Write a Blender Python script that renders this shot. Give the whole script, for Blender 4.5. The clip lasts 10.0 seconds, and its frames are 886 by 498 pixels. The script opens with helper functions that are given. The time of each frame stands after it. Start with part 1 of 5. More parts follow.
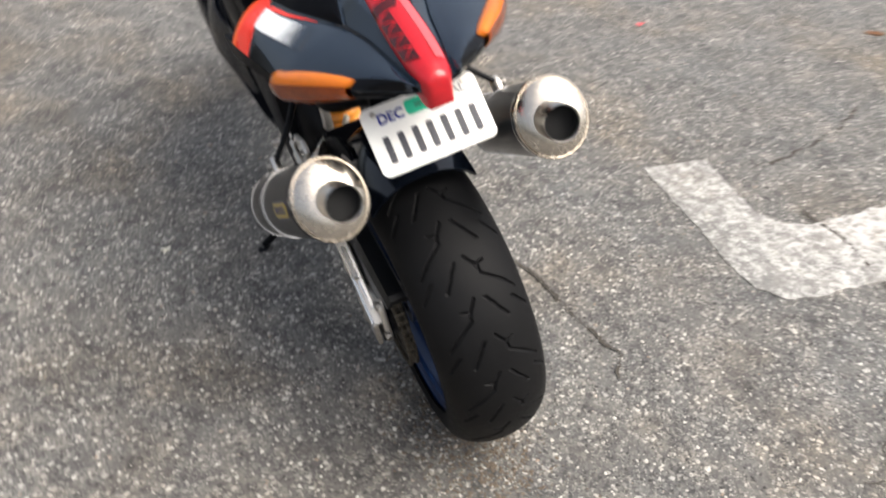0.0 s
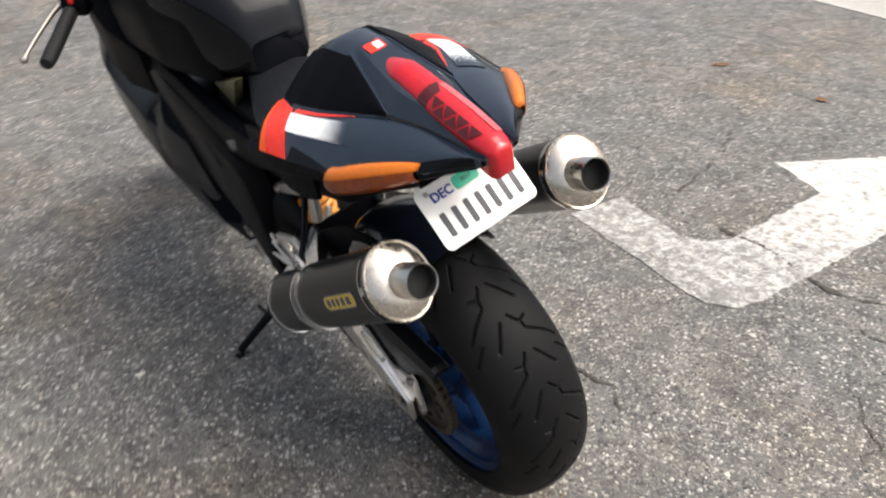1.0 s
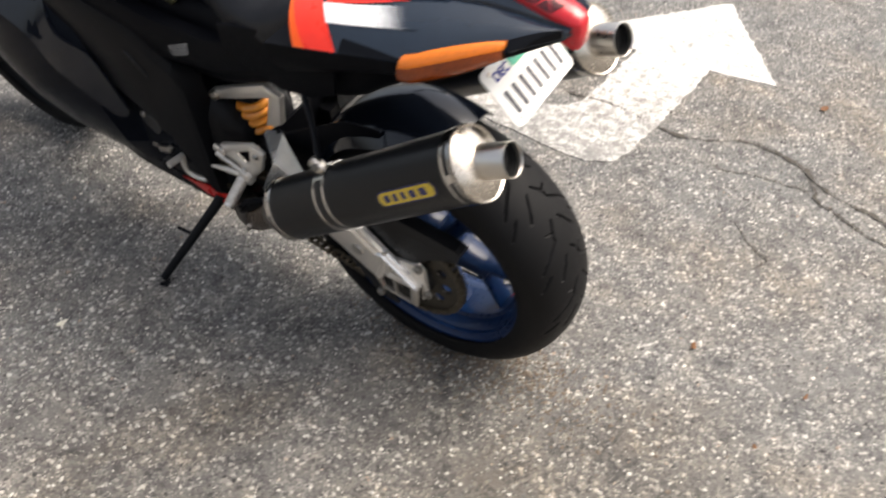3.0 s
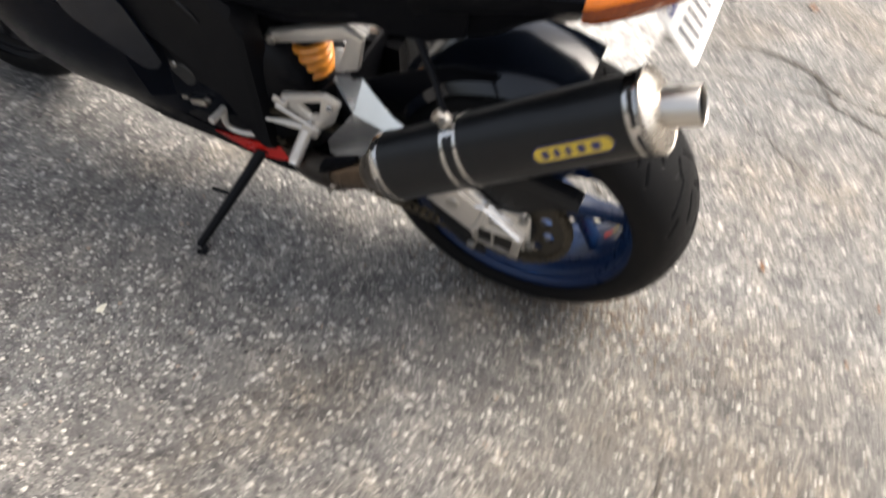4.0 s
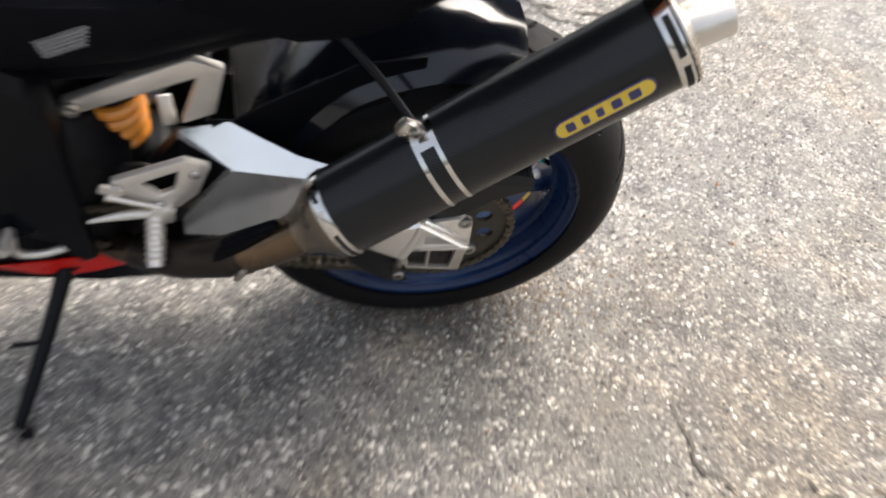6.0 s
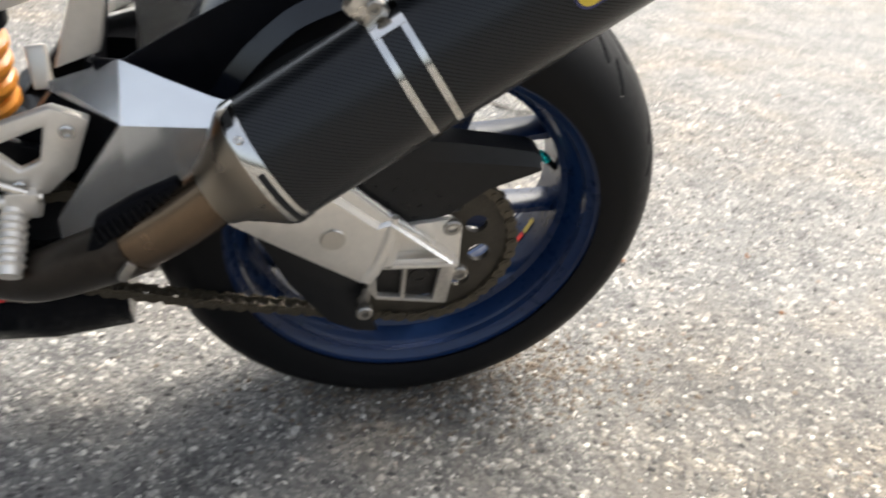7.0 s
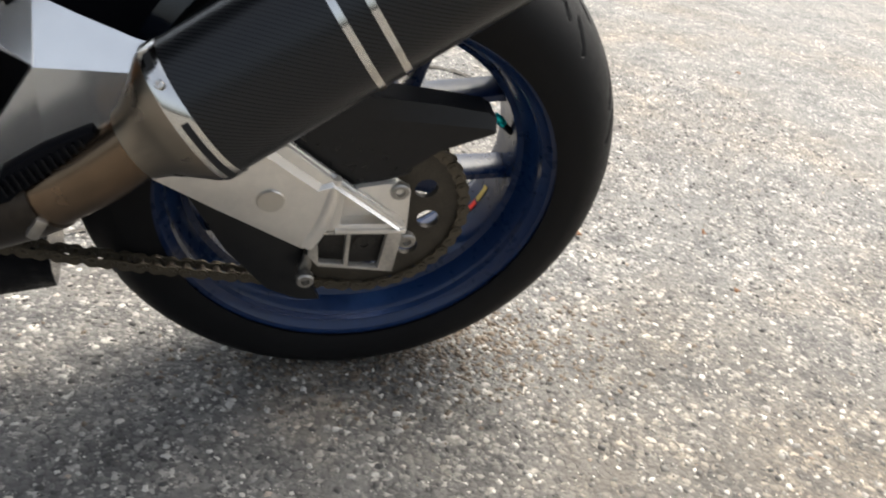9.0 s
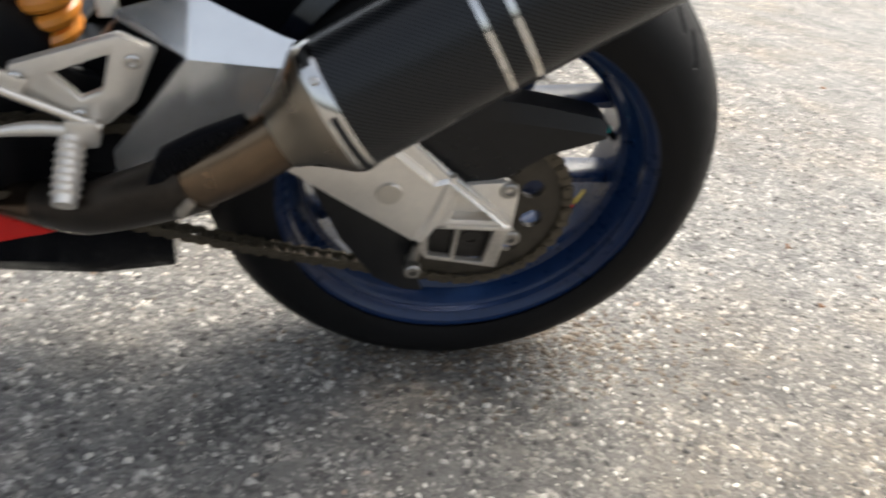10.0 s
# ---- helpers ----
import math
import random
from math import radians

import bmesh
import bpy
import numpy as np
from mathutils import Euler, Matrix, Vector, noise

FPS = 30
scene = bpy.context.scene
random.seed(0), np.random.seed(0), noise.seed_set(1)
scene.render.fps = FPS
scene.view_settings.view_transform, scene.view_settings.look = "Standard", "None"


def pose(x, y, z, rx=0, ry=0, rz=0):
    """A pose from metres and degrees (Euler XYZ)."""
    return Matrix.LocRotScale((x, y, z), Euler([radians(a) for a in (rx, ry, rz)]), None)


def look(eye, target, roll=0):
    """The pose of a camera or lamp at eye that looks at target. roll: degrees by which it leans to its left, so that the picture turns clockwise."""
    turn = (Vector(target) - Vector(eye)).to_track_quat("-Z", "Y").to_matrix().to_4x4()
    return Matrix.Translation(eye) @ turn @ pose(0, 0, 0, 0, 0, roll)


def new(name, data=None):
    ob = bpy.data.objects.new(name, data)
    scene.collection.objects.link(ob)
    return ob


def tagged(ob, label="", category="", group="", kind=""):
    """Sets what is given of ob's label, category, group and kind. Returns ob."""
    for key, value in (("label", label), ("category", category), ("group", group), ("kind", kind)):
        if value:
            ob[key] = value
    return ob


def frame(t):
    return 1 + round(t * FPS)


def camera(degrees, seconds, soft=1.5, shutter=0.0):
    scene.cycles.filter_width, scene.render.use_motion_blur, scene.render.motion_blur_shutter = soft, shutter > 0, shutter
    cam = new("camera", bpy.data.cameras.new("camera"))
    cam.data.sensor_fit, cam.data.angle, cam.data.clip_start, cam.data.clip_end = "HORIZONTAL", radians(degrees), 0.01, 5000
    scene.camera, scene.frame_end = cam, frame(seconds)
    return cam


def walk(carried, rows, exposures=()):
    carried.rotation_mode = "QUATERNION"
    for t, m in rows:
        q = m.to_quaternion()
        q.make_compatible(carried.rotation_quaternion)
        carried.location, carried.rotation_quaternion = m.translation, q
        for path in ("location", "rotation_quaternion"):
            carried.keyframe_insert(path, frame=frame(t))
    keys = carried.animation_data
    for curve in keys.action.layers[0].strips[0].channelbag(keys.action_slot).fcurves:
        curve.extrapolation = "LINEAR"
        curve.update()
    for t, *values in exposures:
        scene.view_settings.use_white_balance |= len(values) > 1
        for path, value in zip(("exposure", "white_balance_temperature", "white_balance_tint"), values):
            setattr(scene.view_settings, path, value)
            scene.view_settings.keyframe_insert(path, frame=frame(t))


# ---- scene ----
cam = camera(55.02, 10.0, soft=1.9, shutter=0.9)
PATH = [
    (0, (-0.6148, -1.1618, 1.3891), (-0.0667, -0.0146, 0.4177), 3.99),
    (0.5, (-0.8141, -1.1685, 1.4321), (-0.1062, -0.0544, 0.5279), 3.42),
    (1, (-0.9096, -1.0577, 1.4062), (-0.0877, 0.0225, 0.559), 0.41),
    (1.5, (-1.0033, -0.9741, 1.4021), (-0.0468, 0.0087, 0.578), 1.96),
    (2, (-1.1382, -0.8769, 1.3912), (-0.0754, -0.0578, 0.5197), 0.97),
    (2.2, (-1.1923, -0.8292, 1.3996), (-0.0907, -0.08, 0.5136), 2.13),
    (3.3, (-1.2941, -0.5918, 1.3524), (-0.2043, 0.0031, 0.3432), 5.33),
    (3.5, (-1.3029, -0.5006, 1.3255), (-0.269, 0.1361, 0.2836), 1.21),
    (4, (-1.3368, -0.2607, 1.3259), (-0.238, 0.105, 0.2219), 7.79),
    (4.5, (-1.4992, -0.0184, 1.34), (-0.4122, 0.1296, 0.1754), 4.5),
    (5, (-1.5275, 0.1299, 1.3536), (-0.381, 0.1221, 0.2375), 5.59),
    (5.5, (-1.366, 0.2164, 1.2842), (-0.231, 0.0837, 0.1643), 7.23),
    (5.7, (-1.2667, 0.2661, 1.2413), (-0.1465, 0.0241, 0.1247), 8.13),
    (6.8, (-1.0235, 0.2017, 0.7552), (0.3139, -0.1613, -0.0446), 4.77),
    (7, (-1.0236, 0.1962, 0.7219), (0.3613, -0.1645, 0.0065), 4.74),
    (7.5, (-1.0141, 0.1804, 0.6987), (0.3558, -0.2673, 0.0036), 6.28),
    (8, (-0.9929, 0.1645, 0.6899), (0.3362, -0.2712, -0.087), 6.63),
    (8.5, (-0.9825, 0.1641, 0.6861), (0.3359, -0.2728, -0.1082), 6.95),
    (9, (-0.9822, 0.1734, 0.6925), (0.3596, -0.2647, -0.0609), 7.71),
    (9.5, (-0.996, 0.1974, 0.6911), (0.36, -0.215, -0.0512), 8.21),
    (10, (-1.0053, 0.2357, 0.6987), (0.3592, -0.1018, -0.0655), 8.68),
]
walk(cam, [(t, look(eye, target, roll)) for t, eye, target, roll in PATH],
     exposures=[(0, 0.78, 6450, 9), (1.0, 0.74, 6450, 9), (2.2, 0.73, 6510, 10), (3.3, 1.11, 6710, 10), (4.0, 1.29, 6650, 10), (4.5, 1.38, 6630, 10), (5.0, 1.49, 6640, 10), (5.5, 1.44, 6640, 11), (7.0, 1.49, 6490, 7), (7.5, 1.33, 6540, 7), (8.0, 1.27, 6540, 7), (8.5, 1.35, 6550, 7), (9.0, 1.30, 6540, 7), (10, 1.33, 6550, 7)])

# ---- world, sun, exposure ----
SUN_FROM = Vector((0.42, -0.48, 1.03)).normalized()
world = bpy.data.worlds.new("sky")
scene.world = world
world.use_nodes = True
wn = world.node_tree.nodes
sky = wn.new("ShaderNodeTexSky")
sky.sky_type = "NISHITA"
sky.sun_disc = False
sky.sun_elevation = math.asin(SUN_FROM.z)
sky.sun_rotation = math.atan2(SUN_FROM.x, SUN_FROM.y)
sky.dust_density = 8.0
sky.air_density = 1.0
sky.ozone_density = 0.0
haze = wn.new("ShaderNodeHueSaturation")
haze.inputs["Saturation"].default_value = 0.6
world.node_tree.links.new(sky.outputs[0], haze.inputs["Color"])
world.node_tree.links.new(haze.outputs[0], wn["Background"].inputs[0])
wn["Background"].inputs[1].default_value = 0.148
sun_data = bpy.data.lights.new("sun", "SUN")
sun_data.energy = 0.93
sun_data.angle = radians(52)
sun_data.color = (1.0, 0.97, 0.90)
sun = new("sun", sun_data)
sun.matrix_world = look(SUN_FROM * 20, (0, 0, 0))


# ---- materials ----
def material(name, color, rough=0.5, metal=0.0, coat=0.0, vary=0.15, scale=40.0, bump=0.0, bump_scale=400.0, rough_vary=0.1, coat_rough=0.05,
             alpha=1.0, transmission=0.0, spec=0.5):
    """A principled surface with two scales of colour and gloss variation and fine relief."""
    m = bpy.data.materials.new(name)
    m.use_nodes = True
    nt = m.node_tree
    n, lk = nt.nodes, nt.links
    b = n["Principled BSDF"]
    tc = n.new("ShaderNodeTexCoord")
    big = n.new("ShaderNodeTexNoise")
    big.inputs["Scale"].default_value = scale * 0.25
    big.inputs["Detail"].default_value = 3
    small = n.new("ShaderNodeTexNoise")
    small.inputs["Scale"].default_value = scale * 3
    small.inputs["Detail"].default_value = 4
    add = n.new("ShaderNodeMath")
    add.operation = "ADD"
    for tex in (big, small):
        lk.new(tc.outputs["Object"], tex.inputs["Vector"])
    lk.new(big.outputs["Fac"], add.inputs[0])
    lk.new(small.outputs["Fac"], add.inputs[1])
    half = n.new("ShaderNodeMapRange")
    half.inputs["From Min"].default_value = 0.6
    half.inputs["From Max"].default_value = 1.4
    lk.new(add.outputs[0], half.inputs["Value"])
    mix = n.new("ShaderNodeMix")
    mix.data_type = "RGBA"
    mix.inputs["A"].default_value = (*[c * (1 - vary) for c in color], 1)
    mix.inputs["B"].default_value = (*[min(1, c * (1 + vary)) for c in color], 1)
    lk.new(half.outputs[0], mix.inputs["Factor"])
    lk.new(mix.outputs["Result"], b.inputs["Base Color"])
    rr = n.new("ShaderNodeMapRange")
    rr.inputs["To Min"].default_value = max(0.02, rough - rough_vary)
    rr.inputs["To Max"].default_value = min(1.0, rough + rough_vary)
    lk.new(half.outputs[0], rr.inputs["Value"])
    lk.new(rr.outputs[0], b.inputs["Roughness"])
    b.inputs["Metallic"].default_value = metal
    b.inputs["Coat Weight"].default_value = coat
    b.inputs["Coat Roughness"].default_value = coat_rough
    b.inputs["Transmission Weight"].default_value = transmission
    b.inputs["Alpha"].default_value = alpha
    b.inputs["Specular IOR Level"].default_value = spec
    if bump:
        fine = n.new("ShaderNodeTexNoise")
        fine.inputs["Scale"].default_value = bump_scale
        fine.inputs["Detail"].default_value = 3
        lk.new(tc.outputs["Object"], fine.inputs["Vector"])
        bp = n.new("ShaderNodeBump")
        bp.inputs["Strength"].default_value = bump
        bp.inputs["Distance"].default_value = 0.002
        lk.new(fine.outputs["Fac"], bp.inputs["Height"])
        lk.new(bp.outputs[0], b.inputs["Normal"])
    return m


def ramp(n, stops):
    r = n.new("ShaderNodeValToRGB")
    els = r.color_ramp.elements
    while len(els) < len(stops):
        els.new(0.5)
    for e, (p, c) in zip(els, stops):
        e.position = p
        e.color = (*c, 1)
    return r


def asphalt_material(name, painted=False):
    """Worn asphalt: pale and dark chips of stone set in grey binder, with stains; painted: under a coat of worn white road paint."""
    m = bpy.data.materials.new(name)
    m.use_nodes = True
    nt = m.node_tree
    n, lk = nt.nodes, nt.links
    b = n["Principled BSDF"]
    tc = n.new("ShaderNodeTexCoord")
    warp = n.new("ShaderNodeTexNoise")
    warp.inputs["Scale"].default_value = 95
    warp.inputs["Detail"].default_value = 3
    lk.new(tc.outputs["Object"], warp.inputs["Vector"])
    vec = n.new("ShaderNodeVectorMath")
    vec.operation = "MULTIPLY_ADD"
    vec.inputs[1].default_value = (0.011, 0.011, 0.0)
    lk.new(warp.outputs["Color"], vec.inputs[0])
    lk.new(tc.outputs["Object"], vec.inputs[2])
    cells, chips = [], []
    for sc in (120.0, 260.0):
        v = n.new("ShaderNodeTexVoronoi")
        v.inputs["Scale"].default_value = sc
        lk.new(vec.outputs[0], v.inputs["Vector"])
        cells.append(v)
    sep = n.new("ShaderNodeSeparateColor")
    lk.new(cells[0].outputs["Color"], sep.inputs[0])
    coarse = ramp(n, [(0.0, (0.085, 0.081, 0.076)), (0.30, (0.140, 0.134, 0.125)), (0.66, (0.170, 0.162, 0.150)), (0.84, (0.24, 0.228, 0.207)), (1.0, (0.52, 0.495, 0.45))])
    lk.new(sep.outputs[0], coarse.inputs[0])
    sep2 = n.new("ShaderNodeSeparateColor")
    lk.new(cells[1].outputs["Color"], sep2.inputs[0])
    finer = ramp(n, [(0.0, (0.075, 0.072, 0.069)), (0.5, (0.142, 0.136, 0.128)), (0.85, (0.22, 0.21, 0.193)), (1.0, (0.42, 0.40, 0.36))])
    lk.new(sep2.outputs[0], finer.inputs[0])
    pick = n.new("ShaderNodeMath")
    pick.operation = "GREATER_THAN"
    pick.inputs[1].default_value = 0.45
    lk.new(sep.outputs[1], pick.inputs[0])
    mixed = n.new("ShaderNodeMix")
    mixed.data_type = "RGBA"
    lk.new(pick.outputs[0], mixed.inputs["Factor"])
    lk.new(coarse.outputs[0], mixed.inputs["B"])
    lk.new(finer.outputs[0], mixed.inputs["A"])
    edge = ramp(n, [(0.0, (1, 1, 1)), (0.55, (1, 1, 1)), (0.95, (0.45, 0.45, 0.45))])
    far = n.new("ShaderNodeMath")
    far.operation = "MULTIPLY"
    far.inputs[1].default_value = 1.0
    lk.new(cells[0].outputs["Distance"], far.inputs[0])
    lk.new(far.outputs[0], edge.inputs[0])
    binder = n.new("ShaderNodeMix")
    binder.data_type = "RGBA"
    binder.blend_type = "MULTIPLY"
    binder.inputs["Factor"].default_value = 1.0
    lk.new(mixed.outputs["Result"], binder.inputs["A"])
    lk.new(edge.outputs[0], binder.inputs["B"])
    stain = n.new("ShaderNodeTexNoise")
    stain.inputs["Scale"].default_value = 5.0
    stain.inputs["Roughness"].default_value = 0.6
    stain.inputs["Detail"].default_value = 6
    lk.new(tc.outputs["Object"], stain.inputs["Vector"])
    tone = ramp(n, [(0.32, (0.61, 0.61, 0.61)), (0.52, (0.92, 0.92, 0.92)), (0.70, (1.14, 1.12, 1.08))])
    lk.new(stain.outputs["Fac"], tone.inputs[0])
    ground = n.new("ShaderNodeMix")
    ground.data_type = "RGBA"
    ground.blend_type = "MULTIPLY"
    ground.inputs["Factor"].default_value = 1.0
    lk.new(binder.outputs["Result"], ground.inputs["A"])
    lk.new(tone.outputs[0], ground.inputs["B"])
    patchy = n.new("ShaderNodeTexNoise")
    patchy.inputs["Scale"].default_value = 17
    patchy.inputs["Detail"].default_value = 5
    patchy.inputs["Roughness"].default_value = 0.65
    lk.new(tc.outputs["Object"], patchy.inputs["Vector"])
    worn = ramp(n, [(0.34, (0.60, 0.60, 0.61)), (0.50, (1.0, 1.0, 1.0)), (0.66, (1.30, 1.27, 1.22))])
    lk.new(patchy.outputs["Fac"], worn.inputs[0])
    mottled = n.new("ShaderNodeMix")
    mottled.data_type = "RGBA"
    mottled.blend_type = "MULTIPLY"
    mottled.inputs["Factor"].default_value = 1.0
    lk.new(ground.outputs["Result"], mottled.inputs["A"])
    lk.new(worn.outputs[0], mottled.inputs["B"])
    bare = n.new("ShaderNodeTexNoise")
    bare.inputs["Scale"].default_value = 8.5
    bare.inputs["Detail"].default_value = 6
    bare.inputs["Roughness"].default_value = 0.62
    bare.inputs["Distortion"].default_value = 0.6
    lk.new(tc.outputs["Object"], bare.inputs["Vector"])
    smooth = ramp(n, [(0.54, (0.0, 0.0, 0.0)), (0.64, (0.78, 0.78, 0.78))])
    lk.new(bare.outputs["Fac"], smooth.inputs[0])
    binder_only = n.new("ShaderNodeMix")
    binder_only.data_type = "RGBA"
    binder_only.inputs["B"].default_value = (0.117, 0.112, 0.104, 1)
    lk.new(smooth.outputs[0], binder_only.inputs["Factor"])
    lk.new(mottled.outputs["Result"], binder_only.inputs["A"])
    mottled = binder_only
    rust = n.new("ShaderNodeTexNoise")
    rust.inputs["Scale"].default_value = 1.9
    rust.inputs["Detail"].default_value = 7
    rust.inputs["Roughness"].default_value = 0.62
    lk.new(tc.outputs["Object"], rust.inputs["Vector"])
    warm = ramp(n, [(0.36, (0.93, 0.98, 1.03)), (0.52, (1.0, 1.0, 1.0)), (0.66, (1.12, 1.0, 0.84))])
    lk.new(rust.outputs["Color"], warm.inputs[0])
    tinted = n.new("ShaderNodeMix")
    tinted.data_type = "RGBA"
    tinted.blend_type = "MULTIPLY"
    tinted.inputs["Factor"].default_value = 1.0
    lk.new(mottled.outputs["Result"], tinted.inputs["A"])
    lk.new(warm.outputs[0], tinted.inputs["B"])
    # darker, slightly browner ground around one spot, with a ragged border
    place = n.new("ShaderNodeVectorMath")
    place.operation = "DISTANCE"
    place.inputs[1].default_value = (-0.36, -0.50, 0.0)
    lk.new(tc.outputs["Object"], place.inputs[0])
    ragged_edge = n.new("ShaderNodeMath")
    ragged_edge.operation = "MULTIPLY_ADD"
    ragged_edge.inputs[1].default_value = 0.55
    lk.new(rust.outputs["Fac"], ragged_edge.inputs[0])
    lk.new(place.outputs["Value"], ragged_edge.inputs[2])
    dark_patch = ramp(n, [(0.48, (0.76, 0.73, 0.69)), (0.80, (1.0, 1.0, 1.0))])
    lk.new(ragged_edge.outputs[0], dark_patch.inputs[0])
    patched = n.new("ShaderNodeMix")
    patched.data_type = "RGBA"
    patched.blend_type = "MULTIPLY"
    patched.inputs["Factor"].default_value = 1.0
    lk.new(tinted.outputs["Result"], patched.inputs["A"])
    lk.new(dark_patch.outputs[0], patched.inputs["B"])
    out = patched.outputs["Result"]
    hsum = n.new("ShaderNodeMath")
    hsum.operation = "MULTIPLY_ADD"
    hsum.inputs[1].default_value = 0.6
    lk.new(sep.outputs[0], hsum.inputs[0])
    inv = n.new("ShaderNodeMath")
    inv.operation = "SUBTRACT"
    inv.inputs[0].default_value = 1.0
    lk.new(cells[0].outputs["Distance"], inv.inputs[1])
    lk.new(inv.outputs[0], hsum.inputs[2])
    if painted:
        wear = n.new("ShaderNodeTexNoise")
        wear.inputs["Scale"].default_value = 26
        wear.inputs["Detail"].default_value = 8
        wear.inputs["Roughness"].default_value = 0.7
        lk.new(tc.outputs["Object"], wear.inputs["Vector"])
        cut = n.new("ShaderNodeMath")
        cut.operation = "MULTIPLY_ADD"
        cut.inputs[1].default_value = 0.14
        lk.new(sep.outputs[2], cut.inputs[0])
        lk.new(wear.outputs["Fac"], cut.inputs[2])
        sx = n.new("ShaderNodeSeparateXYZ")
        lk.new(tc.outputs["Object"], sx.inputs[0])
        old = n.new("ShaderNodeMapRange")
        old.inputs["From Min"].default_value = 0.95
        old.inputs["From Max"].default_value = 1.75
        old.inputs["To Min"].default_value = 0.145
        old.inputs["To Max"].default_value = -0.03
        lk.new(sx.outputs[0], old.inputs["Value"])
        both = n.new("ShaderNodeMath")
        lk.new(cut.outputs[0], both.inputs[0])
        lk.new(old.outputs[0], both.inputs[1])
        cut = both
        gone = ramp(n, [(0.54, (0.0, 0.0, 0.0)), (0.74, (0.80, 0.80, 0.80))])
        lk.new(cut.outputs[0], gone.inputs[0])
        dirt = ramp(n, [(0.3, (0.44, 0.426, 0.40)), (0.7, (0.57, 0.557, 0.53))])
        lk.new(stain.outputs["Fac"], dirt.inputs[0])
        pm = n.new("ShaderNodeMix")
        pm.data_type = "RGBA"
        lk.new(gone.outputs[0], pm.inputs["Factor"])
        lk.new(dirt.outputs[0], pm.inputs["A"])
        lk.new(out, pm.inputs["B"])
        out = pm.outputs["Result"]
    lk.new(out, b.inputs["Base Color"])
    b.inputs["Roughness"].default_value = 0.72
    bp = n.new("ShaderNodeBump")
    bp.inputs["Strength"].default_value = 0.35 if painted else 0.8
    bp.inputs["Distance"].default_value = 0.003
    lk.new(hsum.outputs[0], bp.inputs["Height"])
    lk.new(bp.outputs[0], b.inputs["Normal"])
    return m


def carbon_material():
    """Dark carbon cloth under a satin coat: two crossed sets of fine ribs."""
    m = material("carbon_fibre", (0.010, 0.010, 0.011), 0.34, 0.0, 0.30, 0.1, 40, 0, coat_rough=0.24, spec=0.16)
    nt = m.node_tree
    n, lk = nt.nodes, nt.links
    tc = n.new("ShaderNodeTexCoord")
    mp = n.new("ShaderNodeMapping")
    mp.inputs["Rotation"].default_value = (0, 0, radians(45))
    lk.new(tc.outputs["UV"], mp.inputs[0])
    wv = n.new("ShaderNodeTexWave")
    wv.inputs["Scale"].default_value = 19
    lk.new(mp.outputs[0], wv.inputs["Vector"])
    mr = n.new("ShaderNodeMapRange")
    mr.inputs["To Min"].default_value = 0.27
    mr.inputs["To Max"].default_value = 0.40
    lk.new(wv.outputs["Fac"], mr.inputs["Value"])
    lk.new(mr.outputs[0], n["Principled BSDF"].inputs["Roughness"])
    mx = n.new("ShaderNodeMix")
    mx.data_type = "RGBA"
    mx.inputs["A"].default_value = (0.004, 0.004, 0.005, 1)
    mx.inputs["B"].default_value = (0.0110, 0.0125, 0.0135, 1)
    lk.new(wv.outputs["Fac"], mx.inputs["Factor"])
    lk.new(mx.outputs["Result"], n["Principled BSDF"].inputs["Base Color"])
    return m


ASPHALT = asphalt_material("asphalt")
ROAD_PAINT = asphalt_material("road_paint", True)
def chip_material():
    """Stones of many greys, one tone each."""
    m = bpy.data.materials.new("stone_chips")
    m.use_nodes = True
    n, lk = m.node_tree.nodes, m.node_tree.links
    geo = n.new("ShaderNodeNewGeometry")
    tone = ramp(n, [(0.0, (0.042, 0.040, 0.037)), (0.28, (0.092, 0.087, 0.080)), (0.50, (0.168, 0.160, 0.146)), (0.72, (0.305, 0.289, 0.262)), (0.96, (0.59, 0.563, 0.505)), (1.0, (0.26, 0.19, 0.14))])
    lk.new(geo.outputs["Random Per Island"], tone.inputs[0])
    tc = n.new("ShaderNodeTexCoord")
    grain = n.new("ShaderNodeTexNoise")
    grain.inputs["Scale"].default_value = 700
    lk.new(tc.outputs["Object"], grain.inputs["Vector"])
    shade = ramp(n, [(0.35, (0.75, 0.75, 0.75)), (0.65, (1.15, 1.15, 1.15))])
    lk.new(grain.outputs["Fac"], shade.inputs[0])
    mx = n.new("ShaderNodeMix")
    mx.data_type = "RGBA"
    mx.blend_type = "MULTIPLY"
    mx.inputs["Factor"].default_value = 1.0
    lk.new(tone.outputs[0], mx.inputs["A"])
    lk.new(shade.outputs[0], mx.inputs["B"])
    lk.new(mx.outputs["Result"], n["Principled BSDF"].inputs["Base Color"])
    n["Principled BSDF"].inputs["Roughness"].default_value = 0.75
    return m


STONE = chip_material()
SOIL = material("brown_soil", (0.125, 0.098, 0.072), 0.95, vary=0.5, scale=90, bump=0.3)
CONCRETE = material("concrete", (0.36, 0.35, 0.325), 0.85, vary=0.2, scale=12, bump=0.4, bump_scale=180)
CRACK = material("crack_dirt", (0.058, 0.051, 0.042), 0.95, vary=0.5, scale=60, bump=0.5)
RUBBER = material("tyre_rubber", (0.006, 0.006, 0.0065), 0.55, vary=0.25, scale=25, bump=0.12, bump_scale=900, spec=0.13)
RUBBER_SOFT = material("black_rubber", (0.010, 0.010, 0.010), 0.65, vary=0.2, scale=60, bump=0.15, spec=0.3)
BLUE_RIM = material("blue_wheel_enamel", (0.0042, 0.0175, 0.062), 0.32, 0.0, 0.18, 0.2, 30, coat_rough=0.09, spec=0.28)
